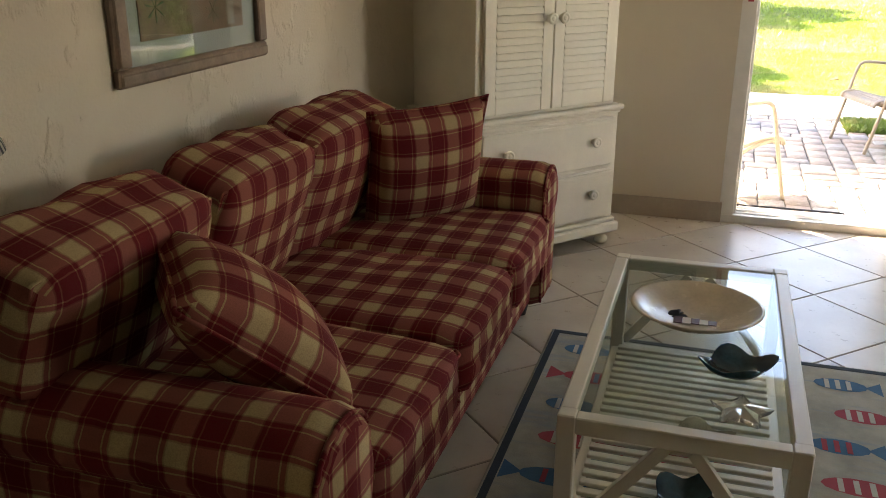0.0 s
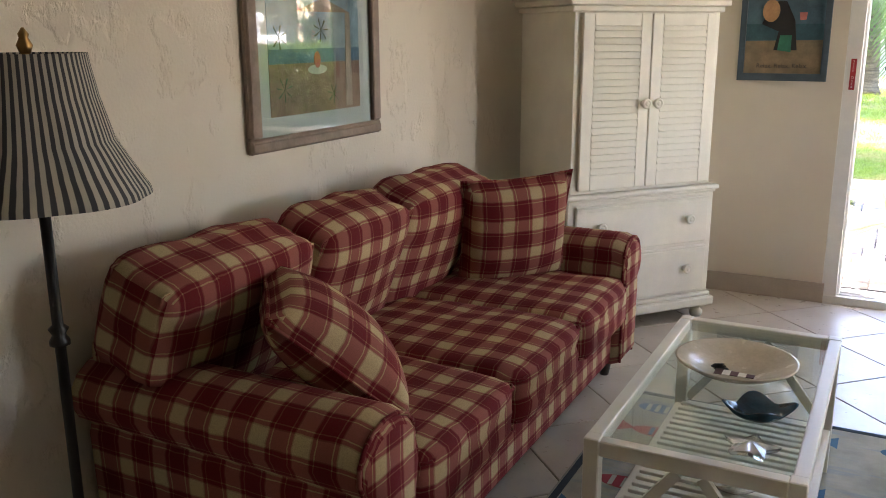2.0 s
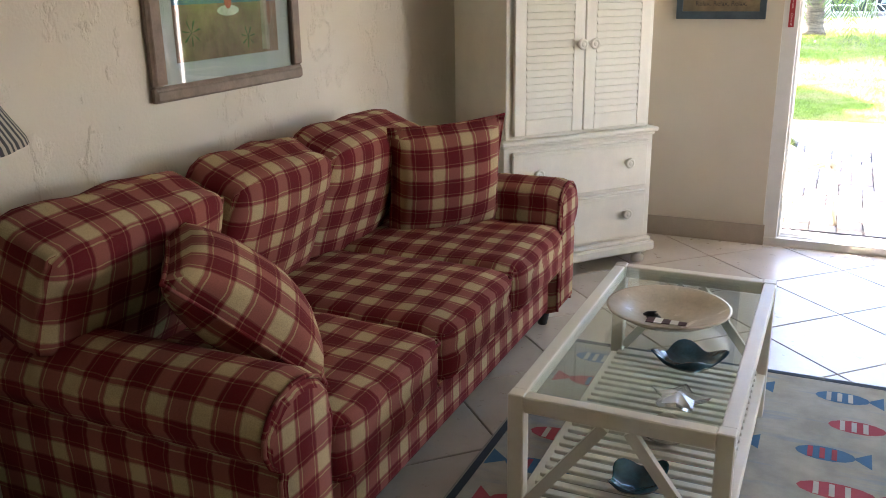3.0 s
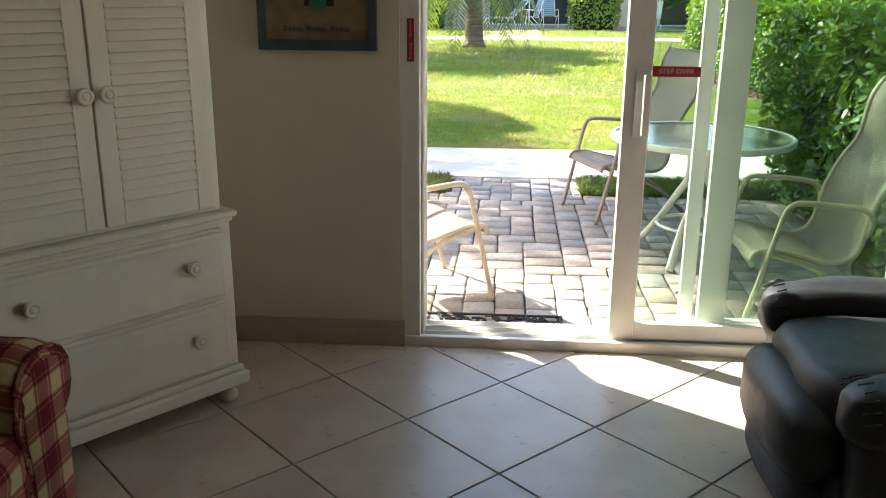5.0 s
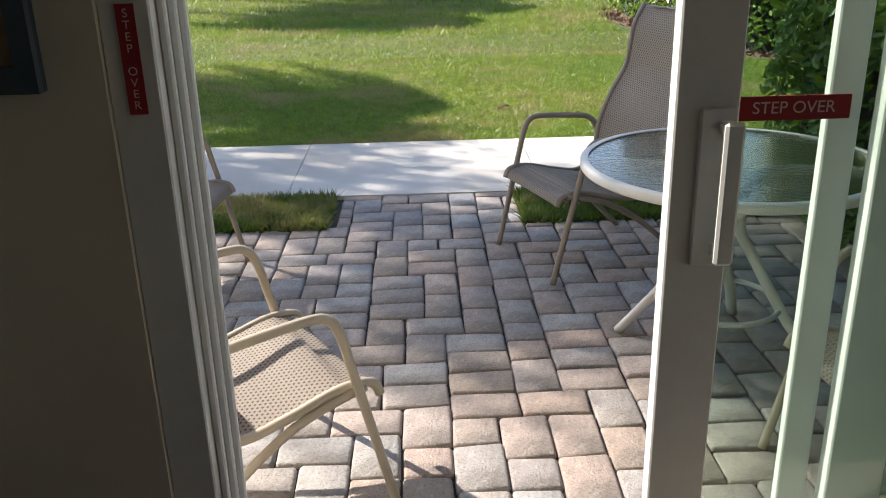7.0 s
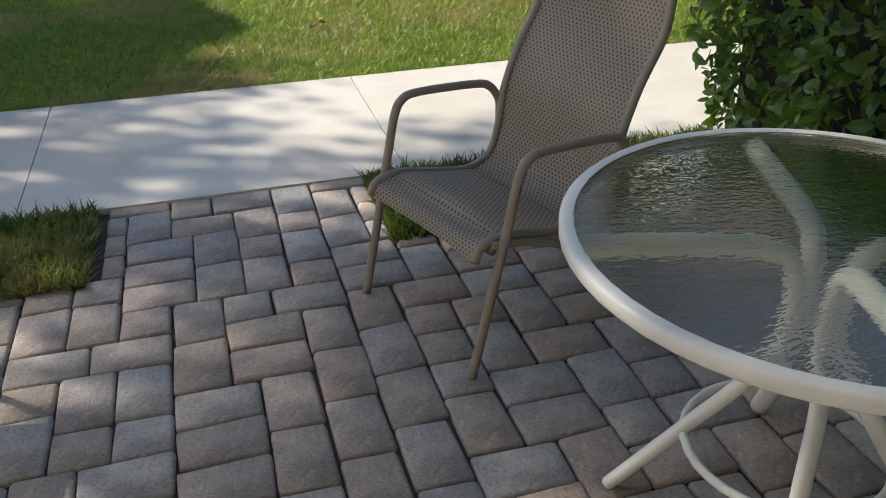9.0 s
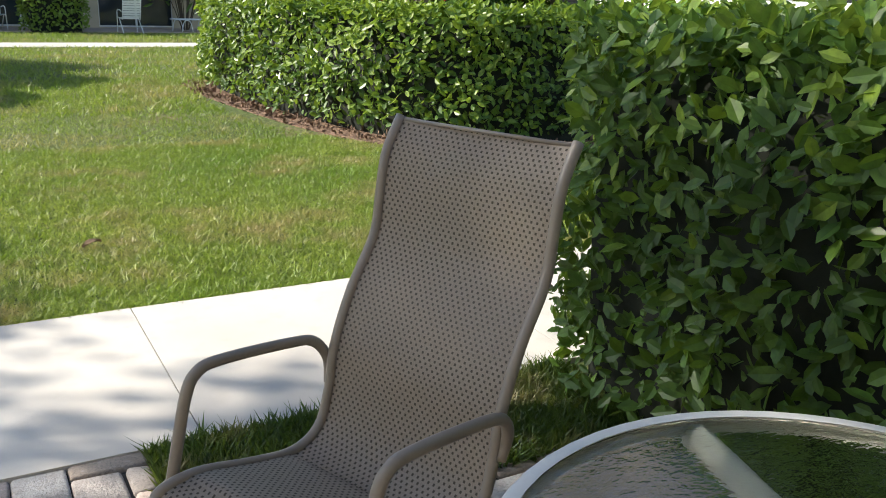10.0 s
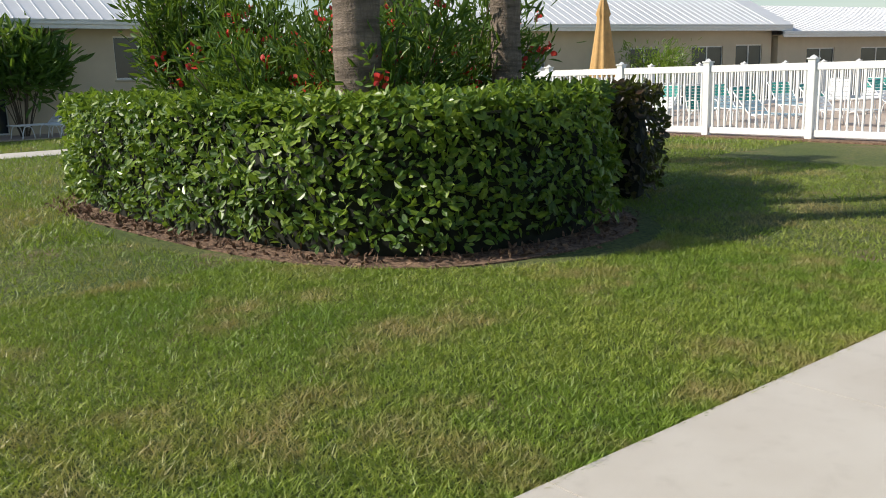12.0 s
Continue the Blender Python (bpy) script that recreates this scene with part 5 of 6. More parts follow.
pos = np.concatenate([np.array([cx, cy]) + (R[i] - [cx, cy]) * f + rng.normal(0, 0.05, (n, 2)), np.full((n, 1), -0.012)], 1)
tagged(leaves("bark_chips", M["mulch"], pos, np.tile([0, 0, 0.12], (n, 1)), 0.07, None, 4, 0.8, 0.4), label="loose bark chips and dead leaves", category="mulch", kind="stuff")

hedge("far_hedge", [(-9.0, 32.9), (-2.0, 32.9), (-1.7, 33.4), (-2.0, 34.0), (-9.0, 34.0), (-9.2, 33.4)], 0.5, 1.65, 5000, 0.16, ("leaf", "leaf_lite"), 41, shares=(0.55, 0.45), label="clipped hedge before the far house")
hedge("square_hedge", [(2.6, 33.0), (3.4, 32.95), (4.2, 33.0), (4.25, 33.8), (4.2, 34.4), (3.4, 34.5), (2.6, 34.4), (2.55, 33.7)], 0.6, 1.95, 5000, 0.13, ("leaf_lite", "leaf_lite"), 51, label="square clipped yellow-green hedge block")


def shrub(name, x, y, r, h, count, size, seed, mats, flowers=0, **tags):
    """A loose shrub: many stems, narrow leaves in clumps with gaps, a few flower heads."""
    s = empty(name, pose(x, y, -0.03), label=tags["label"], category="shrub")
    rng = np.random.default_rng(seed)
    bm = bmesh.new()
    tips = []
    for k in range(22):
        a, q = rng.uniform(0, 6.28), rng.uniform(0.2, 1.0)
        tip = Vector((r * q * math.cos(a), r * q * math.sin(a), h * rng.uniform(0.55, 1.0)))
        tube(bm, bez([(0.1 * math.cos(a), 0.1 * math.sin(a), 0), (tip.x * 0.45, tip.y * 0.45, tip.z * 0.55), tip], 3), [0.018, 0.016, 0.014, 0.012, 0.010, 0.008, 0.006], 5)
        tips.append(tip)
    finish("stems", bm, M["stem"], s, True)
    T = np.array([tuple(t) for t in tips])
    i = rng.integers(0, len(T), count)
    pos = T[i] * rng.uniform(0.55, 1.02, (count, 1)) ** 0.7 + rng.normal(0, 0.16 * r, (count, 3))
    pos[:, 2] = np.clip(pos[:, 2], 0.1, h * 1.08)
    nor = pos - np.array([0, 0, h * 0.35])
    nor /= np.linalg.norm(nor, axis=1)[:, None]
    half = count // 2
    tagged(leaves("leaf_mass", M[mats[0]], pos[:half], nor[:half], size, s, seed, 0.7, 0.22), kind="stuff")
    tagged(leaves("leaf_mass_pale", M[mats[1]], pos[half:], nor[half:], size, s, seed + 1, 0.7, 0.22), kind="stuff")
    if flowers:
        k = rng.integers(0, count, flowers)
        c = pos[k] * 1.04
        c = np.repeat(c, 9, 0) + rng.normal(0, 0.035, (flowers * 9, 3))
        tagged(leaves("flowers", M["flower"], c, np.tile([0, 0, 0.6], (len(c), 1)), 0.06, s, seed + 2, 1.0, 0.8), kind="stuff")
    return s


for k, (x, y, r, h) in enumerate(((5.0, 15.5, 0.9, 2.1), (5.6, 14.6, 0.8, 2.0), (6.6, 14.9, 1.0, 2.15), (5.8, 17.4, 0.9, 2.3), (6.9, 16.5, 1.0, 2.2))):
    shrub("oleander", x, y, r, h, 3800, 0.15, 60 + 7 * k, ("leaf", "leaf"), 45, label="loose green shrub with red flowers")
shrub("bushy_shrub", 5.6, 18.9, 0.75, 2.9, 3500, 0.17, 110, ("leaf", "leaf"), 0, label="tall dense green shrub in the bed")


def palm(x, y, h, r, fronds, length, seed, droop=1.0, mat="bark", width=0.05, low=0.0, **tags):
    p = empty("palm_tree", pose(x, y, -0.04), label=tags["label"], category="palm tree")
    rng = random.Random(seed)
    bm = bmesh.new()
    k = 26
    lean = rng.uniform(-0.25, 0.25)
    pts = [(lean * (i / k) ** 2, 0.1 * math.sin(i * 0.2), h * i / k) for i in range(k + 1)]
    rad = [r * (1.0 + 0.45 * math.exp(-i * 0.9)) * (1 - 0.2 * i / k) * (1.03 if i % 2 else 0.97) for i in range(k + 1)]
    tube(bm, pts, rad, 16)
    finish("trunk", bm, M[mat], p, True)
    top = Vector(pts[-1])
    V, F, bm2 = [], [], bmesh.new()
    for f in range(fronds):
        a = 2.4 * f + rng.uniform(-0.3, 0.3)
        rise = rng.uniform(-0.25, 1.0) - low * rng.random()
        L = length * rng.uniform(0.8, 1.1)
        line = []
        for i in range(15):
            t = i / 14
            line.append(top + Vector((math.cos(a) * L * t * (1 - 0.18 * t), math.sin(a) * L * t * (1 - 0.18 * t), L * (rise * 0.55 * t - droop * (0.75 + 0.2 * rise) * t * t))))
        tube(bm2, line, [0.02 * (1 - 0.85 * i / 14) + 0.003 for i in range(15)], 5)
        n = 42
        for j in range(3, n):
            t = j / n * 14
            i0 = min(int(t), 13)
            c = line[i0].lerp(line[i0 + 1], t - i0)
            d = (line[i0 + 1] - line[i0]).normalized()
            side = d.cross(Vector((0, 0, 1))).normalized()
            for s in (-1, 1):
                ll = L * 0.24 * math.sin(math.pi * (0.12 + 0.8 * j / n)) * rng.uniform(0.8, 1.1)
                tip = c + side * s * ll * 0.75 + d * ll * 0.55 - Vector((0, 0, ll * rng.uniform(0.25, 0.6)))
                w = d * width * 0.5
                mid = c.lerp(tip, 0.55) + Vector((0, 0, 0.03 * ll))
                b = len(V)
                V += [c - w * 0.5, c + w * 0.5, mid + w, tip, mid - w]
                F += [(b, b + 1, b + 2, b + 4), (b + 4, b + 2, b + 3)]
    finish("frond_rib", bm2, M["frond"], p, True)
    me = bpy.data.meshes.new("frond_leaflets")
    me.from_pydata([tuple(v) for v in V], [], F)
    ob = tint(new("frond_leaflets", me), M["frond"])
    ob.parent = p
    return p


palm(-0.45, 23.8, 2.7, 0.23, 20, 2.3, 1, 1.3, low=1.4, label="short palm with drooping fronds on the lawn")
palm(5.09, 14.2, 6.2, 0.225, 18, 2.6, 2, label="palm with a ringed grey trunk in the hedge bed")
palm(6.85, 14.12, 6.0, 0.16, 16, 2.4, 3, label="palm with a slim trunk in the hedge bed")
palm(5.9, 20.0, 6.4, 0.18, 16, 2.4, 4, label="palm with a slim grey trunk behind the shrubs")
# the next three palms are out of view, added for their shadows
palm(-6.0, 14.9, 5.0, 0.19, 24, 2.3, 6, width=0.07, label="unseen palm added to shade the near lawn")
palm(-4.9, 24.4, 5.6, 0.19, 34, 2.4, 7, width=0.09, label="unseen palm added to shade the far lawn")
palm(-6.6, 22.6, 6.0, 0.19, 34, 2.4, 11, width=0.09, label="taller unseen palm added to shade the far lawn")


def broad_tree(x, y, base, crown, count, seed, thick, **tags):
    """A small-leaved shade tree: tapered trunk, forking limbs, leaves in loose clumps with gaps of sky."""
    t_ = empty("shade_tree", pose(x, y, -0.04), label=tags["label"], category="tree")
    rng = np.random.default_rng(seed)
    bm = bmesh.new()
    tube(bm, bez([(0, 0, 0), (0.08, 0.03, base * 0.4), (-0.05, 0.05, base * 0.75), (0, 0, base)], 5), [thick * (1.5 if k == 0 else 1.15 - 0.5 * k / 15) for k in range(16)], 10)
    clumps = []
    for k in range(26):
        a, q = 2.4 * k, crown * math.sqrt((k + 0.5) / 26)
        tip = Vector((q * math.cos(a), q * math.sin(a), base + 1.5 + 0.75 * float(rng.normal(0, 0.7))))
        tube(bm, bez([(0, 0, base - 0.4), (tip.x * 0.4, tip.y * 0.4, base + 0.6), tip], 4), [0.055 * (1 - 0.1 * i) for i in range(9)], 5)
        clumps.append(tuple(tip))
    finish("trunk", bm, M["stem"], t_, True)
    C = np.array(clumps)
    i = rng.integers(0, len(C), count)
    pos = C[i] + rng.normal(0, 0.24, (count, 3)) * np.array([1, 1, 0.7])
    nor = rng.normal(0, 0.4, (count, 3)) + np.array([0, 0, 0.8])
    tagged(leaves("leaf_mass", M["leaf"], pos, nor, 0.13, t_, seed, 0.7, 0.5), kind="stuff")
    return t_


# unseen trees, placed up-sun only to throw shade on patio and hedge
broad_tree(-7.5, 13.65, 5.4, 1.5, 4400, 201, 0.17, label="unseen small-leaved tree added to dapple the patio")
broad_tree(-8.7, 14.4, 8.4, 1.6, 5200, 202, 0.12, label="tall slender unseen tree added to shade the patio hedge")


# ---- far houses ----
def house(name, m, length, eave, openings, label, deep=9.0, ridge=2.6):
    """A long low house: wall with real openings, fascia, seamed metal roof. The facade is local y = 0, facing -y, and x runs along it."""
    h = empty(name, m, label=label, category="house")
    bm = bmesh.new()
    x = 0.0
    for a, b, z0, z1, _ in sorted(openings):
        box(bm, x, a, 0, 0.2, -0.05, eave - 0.1)
        if z0 > 0.05:
            box(bm, a, b, 0, 0.2, -0.05, z0)
        box(bm, a, b, 0, 0.2, z1, eave - 0.1)
        x = b
    box(bm, x, length, 0, 0.2, -0.05, eave - 0.1)
    box(bm, 0, length, deep - 0.2, deep, -0.05, eave - 0.1)
    box(bm, 0, 0.2, 0.2, deep - 0.2, -0.05, eave - 0.1)
    box(bm, length - 0.2, length, 0.2, deep - 0.2, -0.05, eave - 0.1)
    finish("wall", bm, M["facade"], h)
    for a, b, z0, z1, bars in openings:
        bm = bmesh.new()
        n = max(1, bars)
        w = (b - a) / n
        for k in range(n + 1):
            q = a + w * k
            box(bm, max(a, q - 0.03), min(b, q + 0.03), 0.05, 0.11, z0, z1)
        box(bm, a, b, 0.052, 0.108, z1 - 0.05, z1)
        box(bm, a, b, 0.052, 0.108, z0, z0 + 0.05)
        win = finish("window", bm, M["frame"], h)
        bm = bmesh.new()
        box(bm, a, b, 0.075, 0.085, z0, z1)
        finish("pane", bm, M["dark_glass"], win)
        bm = bmesh.new()
        box(bm, a - 0.05, b + 0.05, -0.06, -0.001, z0 - 0.06, z0 - 0.002, bevel=0.01)
        finish("sill", bm, M["facade"], win)
    bm = bmesh.new()
    box(bm, -0.5, length + 0.5, -0.75, -0.68, eave - 0.22, eave + 0.02)
    box(bm, -0.5, length + 0.5, -0.80, -0.752, eave - 0.10, eave - 0.01, bevel=0.01)
    finish("gutter", bm, M["frame"], h)
    bm = bmesh.new()
    box(bm, -0.5, length + 0.5, -0.68, 0.0, eave - 0.12, eave - 0.1)
    finish("soffit", bm, M["facade"], h)
    bm = bmesh.new()
    half = deep / 2
    tilt = math.atan2(ridge, half + 0.8)
    run = math.hypot(half + 0.8, ridge)
    for s in (0, 1):
        q = pose(0, -0.78, eave, math.degrees(tilt)) if s == 0 else Matrix.Translation((length, deep + 0.78, eave)) @ Matrix.Rotation(math.pi, 4, "Z") @ Matrix.Rotation(tilt, 4, "X")
        box(bm, -0.5, length + 0.5, 0, run, 0, 0.05, m=q)
        for k in range(int(length / 0.42)):
            box(bm, 0.42 * k - 0.02, 0.42 * k + 0.02, 0, run, 0.05, 0.066, m=q)
    finish("roof", bm, M["roof"], h)
    return h


house("far_house", pose(-32, 36.0, 0), 46.5, 3.3, [(24.5, 27.0, 0.6, 2.2, 2), (31.6, 36.2, 0.02, 2.5, 3), (36.9, 39.2, 0.02, 2.5, 2), (42.5, 44.2, 1.55, 2.9, 1)], "long low cream house with a white metal roof")
house("pool_house", pose(22.0, 33.5, 0, 0, 0, -11), 17.5, 3.2, [(2.6, 4.6, 0.4, 2.35, 1), (9.0, 10.6, 0.6, 2.3, 2), (12.5, 14.4, 1.1, 2.35, 2), (15.2, 16.9, 1.1, 2.4, 2)], "low cream house behind the pool with a white roof")
house("end_house", pose(39.5, 30.0, 0, 0, 0, -11), 30, 2.9, [(2.0, 4.0, 1.0, 2.2, 2), (6, 8.5, 1.0, 2.2, 2), (12, 15, 0.9, 2.2, 2)], "farther low cream house with a white roof", ridge=1.6)
house("back_house", pose(33.0, 50.0, 0, 0, 0, -11), 30, 4.6, [(4, 6, 1.0, 2.2, 2)], "tall white-roofed house farther back")
for k, (x, y, h) in enumerate(((66, 62, 9), (70, 58, 9.5), (62, 66, 8.5), (74, 60, 9))):
    palm(x, y, h, 0.2, 18, 3.0, 20 + k, width=0.12, label="distant palm behind the houses")
shrub("dark_spiky_shrub", 7.4, 35.2, 1.3, 3.0, 1500, 0.5, 150, ("leaf", "leaf"), 0, label="spiky dark shrub before the far house")
shrub("flowering_shrub", -4.6, 35.0, 1.2, 2.7, 1500, 0.2, 160, ("leaf", "leaf"), 10, label="leafy shrub with red flowers by the far house")
shrub("round_shrub", 30.0, 29.6, 1.4, 2.3, 1800, 0.22, 170, ("leaf_lite", "leaf_lite"), 0, label="rounded bright green shrub by the pool house")


# ---- pool fence and pool furniture ----
def fence(name, m, spans, step, h, label):
    f = empty(name, m, label=label, category="fence")
    bm = bmesh.new()
    box(bm, -0.075, 0.075, -0.075, 0.075, -0.06, h, bevel=0.006)
    box(bm, -0.095, 0.095, -0.095, 0.095, h, h + 0.03, bevel=0.006)
    lathe(bm, [(0.085, h + 0.03), (0.05, h + 0.06), (0.012, h + 0.085)], 4, (0, 0, 0))
    post = finish("post", bm, M["plastic"], f)
    bm = bmesh.new()
    box(bm, 0.076, step - 0.076, -0.03, 0.03, h - 0.20, h - 0.06, bevel=0.004)
    top = finish("rail", bm, M["plastic"], f)
    bm = bmesh.new()
    box(bm, 0.076, step - 0.076, -0.03, 0.03, 0.04, 0.17, bevel=0.004)
    low = finish("rail", bm, M["plastic"], f)
    bm = bmesh.new()
    box(bm, -0.018, 0.018, -0.018, 0.018, 0.17, h - 0.20)
    bar = finish("baluster", bm, M["plastic"], f, m=pose(0.15, 0, 0))
    n = int(step / 0.145)
    for s in range(spans + 1):
        if s:
            piece("post", post.data, f, pose(step * s, 0, 0))
        if s < spans:
            for r in (top, low):
                if s:
                    piece("rail", r.data, f, pose(step * s, 0, 0))
            for k in range(n):
                x = step * s + step * (k + 1) / (n + 1)
                if s or k:
                    piece("baluster", bar.data, f, pose(x, 0, 0))
                else:
                    bar.matrix_basis = pose(x, 0, 0)


fence("pool_fence", pose(16.8, 25.45, 0, 0, 0, -90), 8, 2.3, 1.50, "white vinyl picket fence round the pool")
fence("pool_fence", pose(17.5, 26.6, 0, 0, 0, -7), 10, 2.3, 1.50, "white vinyl picket fence along the pool's far side")


def lounger(m, mat, label):
    """Strap lounger: tube frame with hoop legs, straps across, raised back."""
    c = empty("lounger", m, label=label, category="lounge chair", group="strap loungers")
    bm = bmesh.new()
    line = [(0.0, 0.36), (1.2, 0.36), (1.78, 0.95)]
    for s in (-1, 1):
        tube(bm, [(x, s * 0.31, z) for x, z in line], 0.017, 6)
        for x in (0.25, 1.1):
            tube(bm, bez([(x - 0.18, s * 0.31, 0.0), (x - 0.1, s * 0.31, 0.3), (x + 0.1, s * 0.31, 0.3), (x + 0.18, s * 0.31, 0.0)], 4), 0.015, 6)
    for p in ((0, 0.36), (1.78, 0.95)):
        tube(bm, [(p[0], -0.31, p[1]), (p[0], 0.31, p[1])], 0.017, 6)
    finish("frame", bm, M["plastic"], c, True)
    for part, cut in (("straps", (0, 15)), ("head_straps", (15, 19))):
        bm = bmesh.new()
        for k in range(*cut):
            t = (k + 0.5) / 19 * 2.03
            x, z, a = (t, 0.365, 0) if t < 1.2 else (1.2 + (t - 1.2) * 0.7, 0.365 + (t - 1.2) * 0.71, -45)
            box(bm, -0.038, 0.038, -0.32, 0.32, -0.004, 0.004, m=pose(x, 0, z, 0, a, 0))
        finish(part, bm, mat if part == "straps" else M["teal"], c)


def strap_chair(m, mat, label):
    c = empty("strap_chair", m, label=label, category="chair", group="strap chairs")
    bm = bmesh.new()
    for s in (-1, 1):
        tube(bm, bez([(0.05, s * 0.28, 0), (0.0, s * 0.28, 0.4), (-0.05, s * 0.28, 0.62), (-0.3, s * 0.28, 0.64), (-0.5, s * 0.28, 0.6)], 4), 0.015, 6)
        tube(bm, [(-0.02, s * 0.25, 0.42), (-0.46, s * 0.25, 0.38), (-0.66, s * 0.25, 1.0)], 0.015, 6)
        tube(bm, [(-0.2, s * 0.27, 0.4), (-0.62, s * 0.28, 0.0)], 0.015, 6)
    tube(bm, [(-0.66, -0.25, 1.0), (-0.66, 0.25, 1.0)], 0.015, 6)
    finish("frame", bm, M["plastic"], c, True)
    bm = bmesh.new()
    for k in range(6):
        box(bm, -0.03, 0.03, -0.26, 0.26, -0.004, 0.004, m=pose(-0.06 - 0.072 * k, 0, 0.422 - 0.006 * k, 0, 0, 0))
    for k in range(8):
        box(bm, -0.03, 0.03, -0.26, 0.26, -0.004, 0.004, m=pose(-0.48 - 0.0225 * k, 0, 0.45 + 0.07 * k, 0, 72, 0))
    finish("straps", bm, mat, c)


strap_chair(pose(0.9, 33.9, 0, 0, 0, 200), M["pale_blue"], "pale blue strap chair on the far patio")
strap_chair(pose(1.9, 34.4, 0, 0, 0, -80), M["pale_blue"], "pale blue strap chair on the far patio")
strap_chair(pose(5.3, 33.3, 0, 0, 0, 95), M["plastic"], "white strap chair on the far patio")
lounger(pose(-0.7, 33.8, 0, 0, 0, 20), M["pale_blue"], "pale blue strap lounger on the far patio")
lounger(pose(6.8, 33.9, 0, 0, 0, 15), M["plastic"], "white strap lounger with teal headrest")
lounger(pose(7.6, 33.2, 0, 0, 0, 15), M["plastic"], "white strap lounger with teal headrest")
rp = random.Random(8)
for k in range(22):
    x, y = 18.6 + 2.1 * (k % 5) + rp.uniform(-0.4, 0.4), 11.5 + 2.7 * (k // 5) + rp.uniform(-0.4, 0.4)
    if k % 3:
        lounger(pose(x, y, 0, 0, 0, rp.choice((10, 35, 60, 80))), rp.choice((M["plastic"], M["pale_blue"])), "white strap lounger with teal headrest on the pool deck")
    else:
        strap_chair(pose(x, y, 0, 0, 0, rp.uniform(150, 260)), rp.choice((M["teal"], M["plastic"])), "white strap chair on the pool deck")

um = empty("umbrella", pose(21.4, 25.3, 0), label="closed tan patio umbrella on a pole", category="umbrella")
bm = bmesh.new()
tube(bm, [(0, 0, 0), (0, 0, 3.4)], 0.025, 8)
finish("pole", bm, M["stem"], um, True)
bm = bmesh.new()
n = 32
rings = [[bm.verts.new((r * (1 + 0.18 * math.cos(8 * a)) * math.cos(a), r * (1 + 0.18 * math.cos(8 * a)) * math.sin(a), z)) for a in (2 * math.pi * k / n for k in range(n))] for r, z in ((0.36, 1.2), (0.36, 1.3), (0.27, 2.0), (0.17, 2.8), (0.15, 2.95), (0.19, 3.05), (0.1, 3.4), (0.02, 3.6))]
for A, B in zip(rings, rings[1:]):
    for k in range(n):
        bm.faces.new((A[k], A[(k + 1) % n], B[(k + 1) % n], B[k]))
finish("canopy", bm, M["tan"], um, True)
lp = empty("globe_lamp", pose(18.9, 26.9, -0.13), label="white globe garden lamp on a post", category="lamp")
bm = bmesh.new()
tube(bm, [(0, 0, 0), (0, 0, 2.0)], 0.04, 8)
finish("post", bm, M["plastic"], lp, True)
bm = bmesh.new()
bmesh.ops.create_uvsphere(bm, u_segments=18, v_segments=12, radius=0.24, matrix=pose(0, 0, 2.2))
finish("globe", bm, M["plastic"], lp, True)

# ---- grass ----
def turf(name, n, area, size, seed, lean=0.5, keep=None, **tags):
    """Loose single blades over a stretch of lawn, denser where it lies near the walk."""
    rng = np.random.default_rng(seed)
    x = rng.uniform(area[0], area[1], n)
    y = area[2] + (area[3] - area[2]) * rng.uniform(0, 1, n) ** area[4]
    if keep is not None:
        ok = keep(x, y)
        x, y = x[ok], y[ok]
        n = len(x)
    a = rng.uniform(0, 6.28, n)
    h = size * rng.uniform(0.5, 1.3, n)
    w = h * 0.19
    base = np.stack([x, y, np.full(n, -0.034 if not tags.get("up") else -0.022)], 1)
    side = np.stack([np.cos(a), np.sin(a), np.zeros(n)], 1) * w[:, None] * 0.5
    tip = base + np.stack([rng.normal(0, lean, n) * h, rng.normal(0, lean, n) * h, h * 0.8], 1)
    v = np.stack([base - side, base + side, tip], 1).reshape(-1, 3)
    me = bpy.data.meshes.new(name)
    me.from_pydata(v.tolist(), [], np.arange(3 * n).reshape(-1, 3).tolist())
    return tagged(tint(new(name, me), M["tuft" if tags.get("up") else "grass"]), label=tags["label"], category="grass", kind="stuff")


def off_bed(x, y):
    return ((x - 6.0) / 2.6) ** 2 + ((y - 16.3) / 4.2) ** 2 > 1.0


turf("grass_near", 300000, (-3, 7, WALK1 + 0.015, 14.0, 1.3), 0.042, 7, 0.75, off_bed, label="short dense green lawn grass beside the walkway")
turf("grass", 250000, (-6, 13, WALK1 + 0.015, 20.0, 1.15), 0.05, 1, 0.7, off_bed, label="short green lawn grass blades with dry tips")
turf("grass_far", 90000, (-8, 16.3, 16.0, 27.0, 1.0), 0.09, 2, 0.5, off_bed, label="short green lawn grass blades farther off")
# strips use the darker blades that carry painted shade
turf("grass_strip", 16000, (-1.4, 0.03, 7.87, WALK0, 1.0), 0.06, 3, 0.5, None, up=True, label="grass tuft beside the pavers, coloured dark for shade")
turf("grass_strip", 16000, (1.06, 2.65, 7.87, WALK0, 1.0), 0.06, 4, 0.5, None, up=True, label="grass tuft beside the hedge, coloured dark for shade")
turf("grass_verge", 20000, (-9, 9, 28.6, 32.8, 1.0), 0.10, 6, 0.5, None, label="strip of lawn along the far houses")

# a curled dead leaf on the lawn
dead = empty("dead_leaf", pose(1.23, 10.80, -0.03, 0, 0, 30), label="curled dry brown leaf lying on the grass", category="leaf")
bm = bmesh.new()
rows_ = []
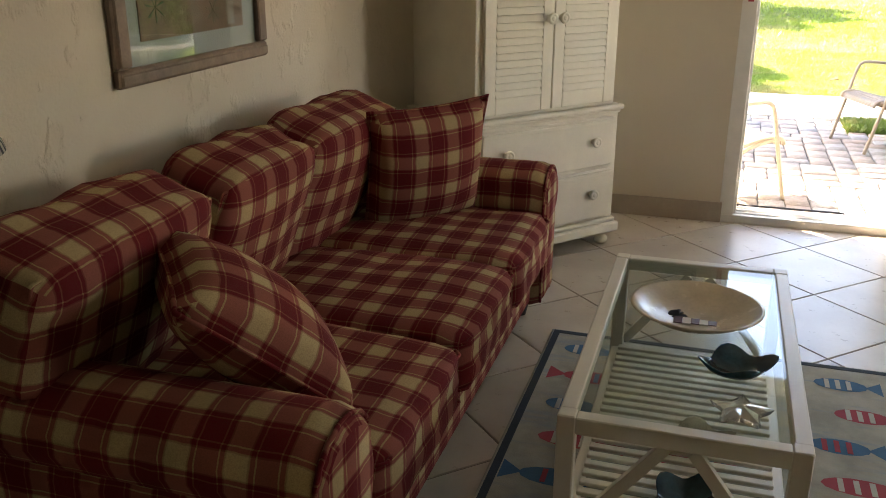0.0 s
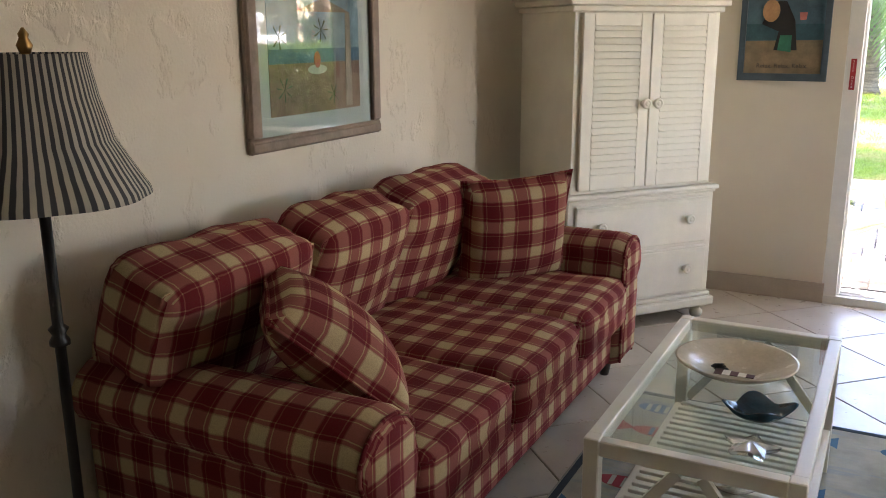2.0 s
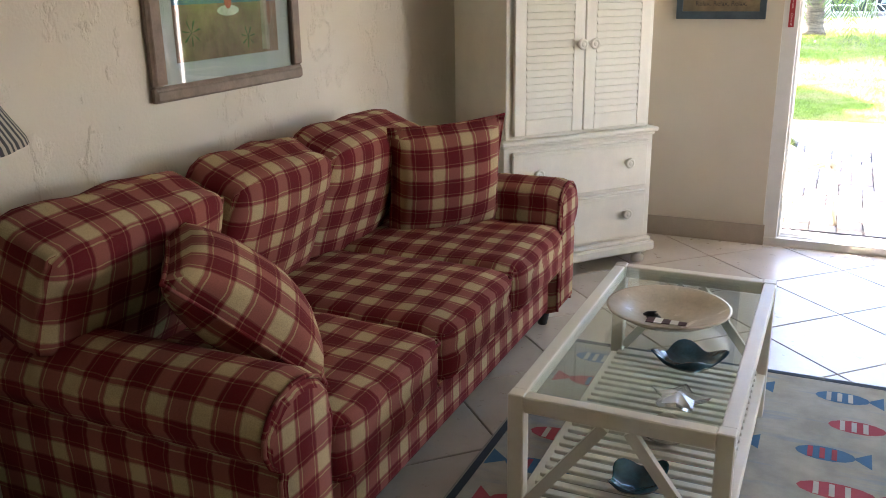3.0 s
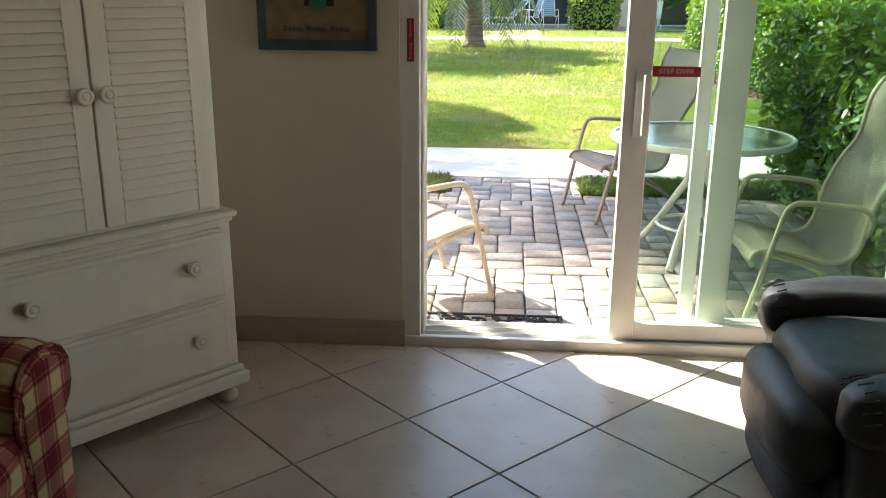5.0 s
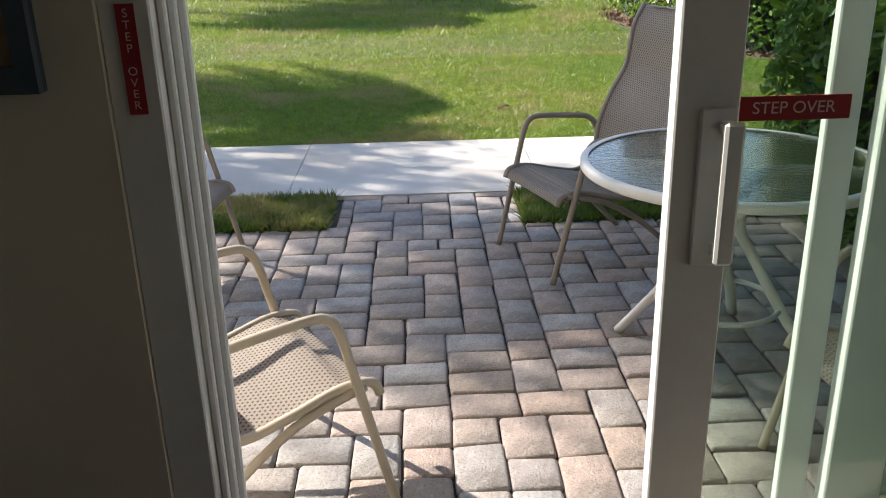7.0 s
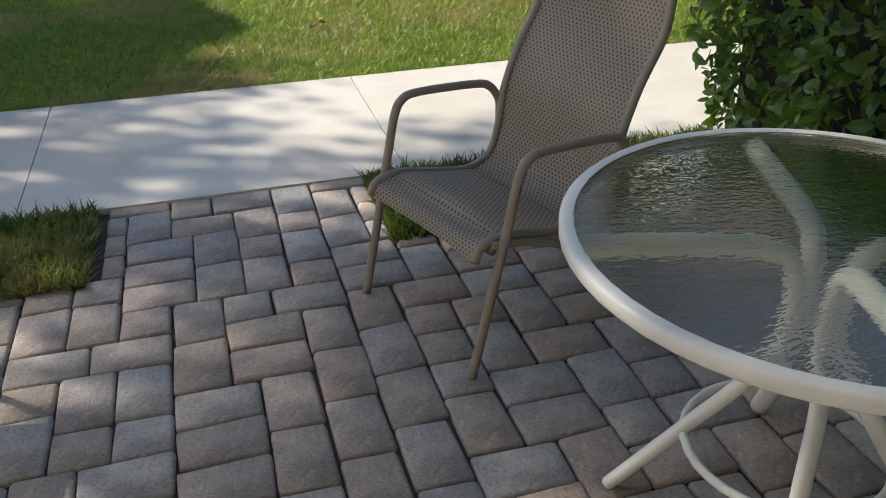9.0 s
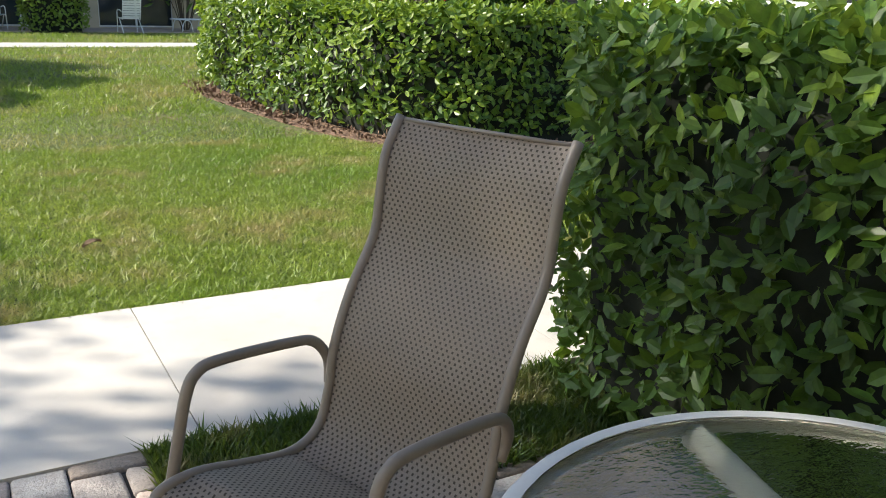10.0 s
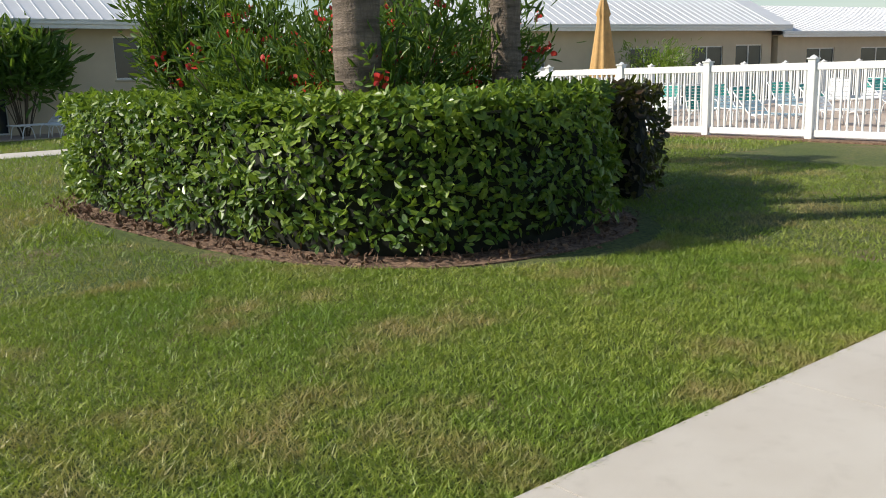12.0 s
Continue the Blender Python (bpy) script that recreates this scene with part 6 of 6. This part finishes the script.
for k in range(8):
    t = k / 7
    w = 0.028 * math.sin(math.pi * (0.06 + 0.9 * t))
    rows_.append([bm.verts.new((0.12 * t - 0.06, w * c, 0.022 + 0.02 * math.sin(2.6 * t) + 0.012 * abs(c) + h)) for h in (0.0, 0.002) for c in (-1.0, -0.4, 0.0, 0.4, 1.0)])
for A, B in zip(rows_, rows_[1:]):
    for q in (0, 1, 2, 3, 5, 6, 7, 8):
        bm.faces.new((A[q], A[q + 1], B[q + 1], B[q]))
finish("blade", bm, plain("dry_leaf", (0.30, 0.19, 0.10), 0.8, vary=0.4, scale=30), dead, True)

# ---- floor tiles, laid on the diagonal ----
T = 0.472
bm = bmesh.new()
box(bm, -T / 2 + 0.003, T / 2 - 0.003, -T / 2 + 0.003, T / 2 - 0.003, -0.01, 0.0, bevel=0.0022)
tmesh = finish("tile", bm, M["tile"], floor)
DG = T * math.sqrt(2)
first = True
rest = bmesh.new()
for i in range(-14, 15):
    for j in range(-14, 15):
        x = 0.498 + (i - j) * DG / 2
        y = 4.60 + DG / 2 + (i + j) * DG / 2
        if not (WX - 0.2 < x < 4.3 and -3.1 < y < 5.3):
            continue
        lim = DG / 2
        if y + lim > WY0 + 0.05 or x - lim < WX:
            # cut tile at the room's edge
            b2 = bmesh.new()
            box(b2, -T / 2 + 0.003, T / 2 - 0.003, -T / 2 + 0.003, T / 2 - 0.003, -0.01, 0.0, bevel=0.0022, m=pose(x, y, 0, 0, 0, 45))
            for co, no in (((0, 4.924, 0), (0, 1, 0)), ((WX + 0.003, 0, 0), (-1, 0, 0))):
                bmesh.ops.bisect_plane(b2, geom=b2.verts[:] + b2.edges[:] + b2.faces[:], plane_co=co, plane_no=no, clear_outer=True)
            if len(b2.faces):
                finish("tile", b2, M["tile"], floor)
            else:
                b2.free()
            continue
        if first:
            tmesh.matrix_basis = pose(x, y, 0, 0, 0, 45)
            first = False
        else:
            piece("tile", tmesh.data, floor, pose(x, y, 0, 0, 0, 45))

# ---- patio pavers: mixed sizes in a woven bond ----
patio = tagged(slab("patio", M["sand"], (-4.6, 2.62, 5.15, 7.87, -0.2, PZ - 0.006), (0.03, 1.06, 7.87, WALK0 - 0.005, -0.2, PZ - 0.006)), label="tumbled grey and tan pavers on sand", category="patio", kind="structure")
rs = random.Random(12)
paver_meshes = {}


def paver(w, d):
    key = (w, d, rs.randrange(3))
    if key not in paver_meshes:
        bm = bmesh.new()
        box(bm, -w / 2 + 0.0025, w / 2 - 0.0025, -d / 2 + 0.0025, d / 2 - 0.0025, -0.05, 0.012)
        es = [e for e in bm.edges if all(v.co.z > -0.02 for v in e.verts) or abs(e.verts[0].co.z - e.verts[1].co.z) > 0.02]
        bmesh.ops.bevel(bm, geom=es, offset=0.012, segments=2, affect="EDGES", profile=0.5)
        for v in bm.verts:
            n = noise.noise(Vector((v.co.x * 25 + key[2] * 9, v.co.y * 25, v.co.z * 20 + key[2])))
            v.co.x += n * 0.009
            v.co.y += n * 0.009
            v.co.z += n * 0.002
        bmesh.ops.recalc_face_normals(bm, faces=bm.faces)
        me = bpy.data.meshes.new("paver")
        bm.to_mesh(me)
        bm.free()
        me.shade_smooth()
        me.materials.append(M["paver"])
        paver_meshes[key] = me
    return paver_meshes[key]


U = 0.0765
NX, NY = 95, 44
X0, Y0 = -4.6, 5.16
cells = np.zeros((NX, NY), bool)
owner = np.full((NX, NY), -1)
laid = []
for j in range(NY):
    for i in range(NX):
        if cells[i, j]:
            continue
        x = X0 + i * U
        y = Y0 + j * U
        if y > 7.84 and not (0.02 < x < 1.0):
            continue
        opts = [(3, 2), (2, 2), (3, 2), (2, 2), (2, 3), (3, 2)]
        rs.shuffle(opts)

        def straightness(o):
            """How far the joints of this stone would carry on the joints already laid."""
            w, d = o
            up = sum(1 for q in range(1, 7) if j - q >= 0 and i + w < NX and owner[i + w - 1, j - q] != owner[i + w, j - q])
            along = sum(1 for q in range(1, 9) if i - q >= 0 and j + d < NY and owner[i - q, j + d - 1] >= 0 and owner[i - q, j + d] != owner[i - q, j + d - 1])
            return up + 0.8 * along + rs.uniform(0, 1.5)

        opts.sort(key=straightness)
        for w, d in opts + [(2, 1), (1, 2), (1, 1)]:
            if i + w > NX or j + d > NY or cells[i:i + w, j:j + d].any():
                continue
            if y <= 7.84 and y + d * U > 7.92 and not (0.02 < x and x + w * U < 1.08):
                continue
            if y > 7.84 and x + w * U > 1.09:
                continue
            free = NX - i - w if not cells[i + w:, j].any() else int(np.argmax(cells[i + w:, j]))
            if free == 1 and (w, d) != (1, 1):
                continue
            cells[i:i + w, j:j + d] = True
            owner[i:i + w, j:j + d] = len(laid)
            laid.append((x + w * U / 2, y + d * U / 2, w, d))
            break
spare = bmesh.new()
near = sorted(laid, key=lambda q: (q[0] - 0.7) ** 2 + (q[1] - 6.6) ** 2)
for k, (x, y, w, d) in enumerate(near):
    m = pose(x, y, PZ + rs.uniform(-0.002, 0.002), rs.uniform(-0.5, 0.5), rs.uniform(-0.5, 0.5), rs.uniform(-0.8, 0.8))
    me = paver(w * U, d * U)
    if k < 300:
        piece("paver", me, patio, m)
    else:
        n0 = len(spare.verts)
        spare.from_mesh(me)
        spare.verts.ensure_lookup_table()
        for v in spare.verts[n0:]:
            v.co = m @ v.co
tagged(finish("pavers_beyond", spare, M["paver"], patio, True), kind="stuff")
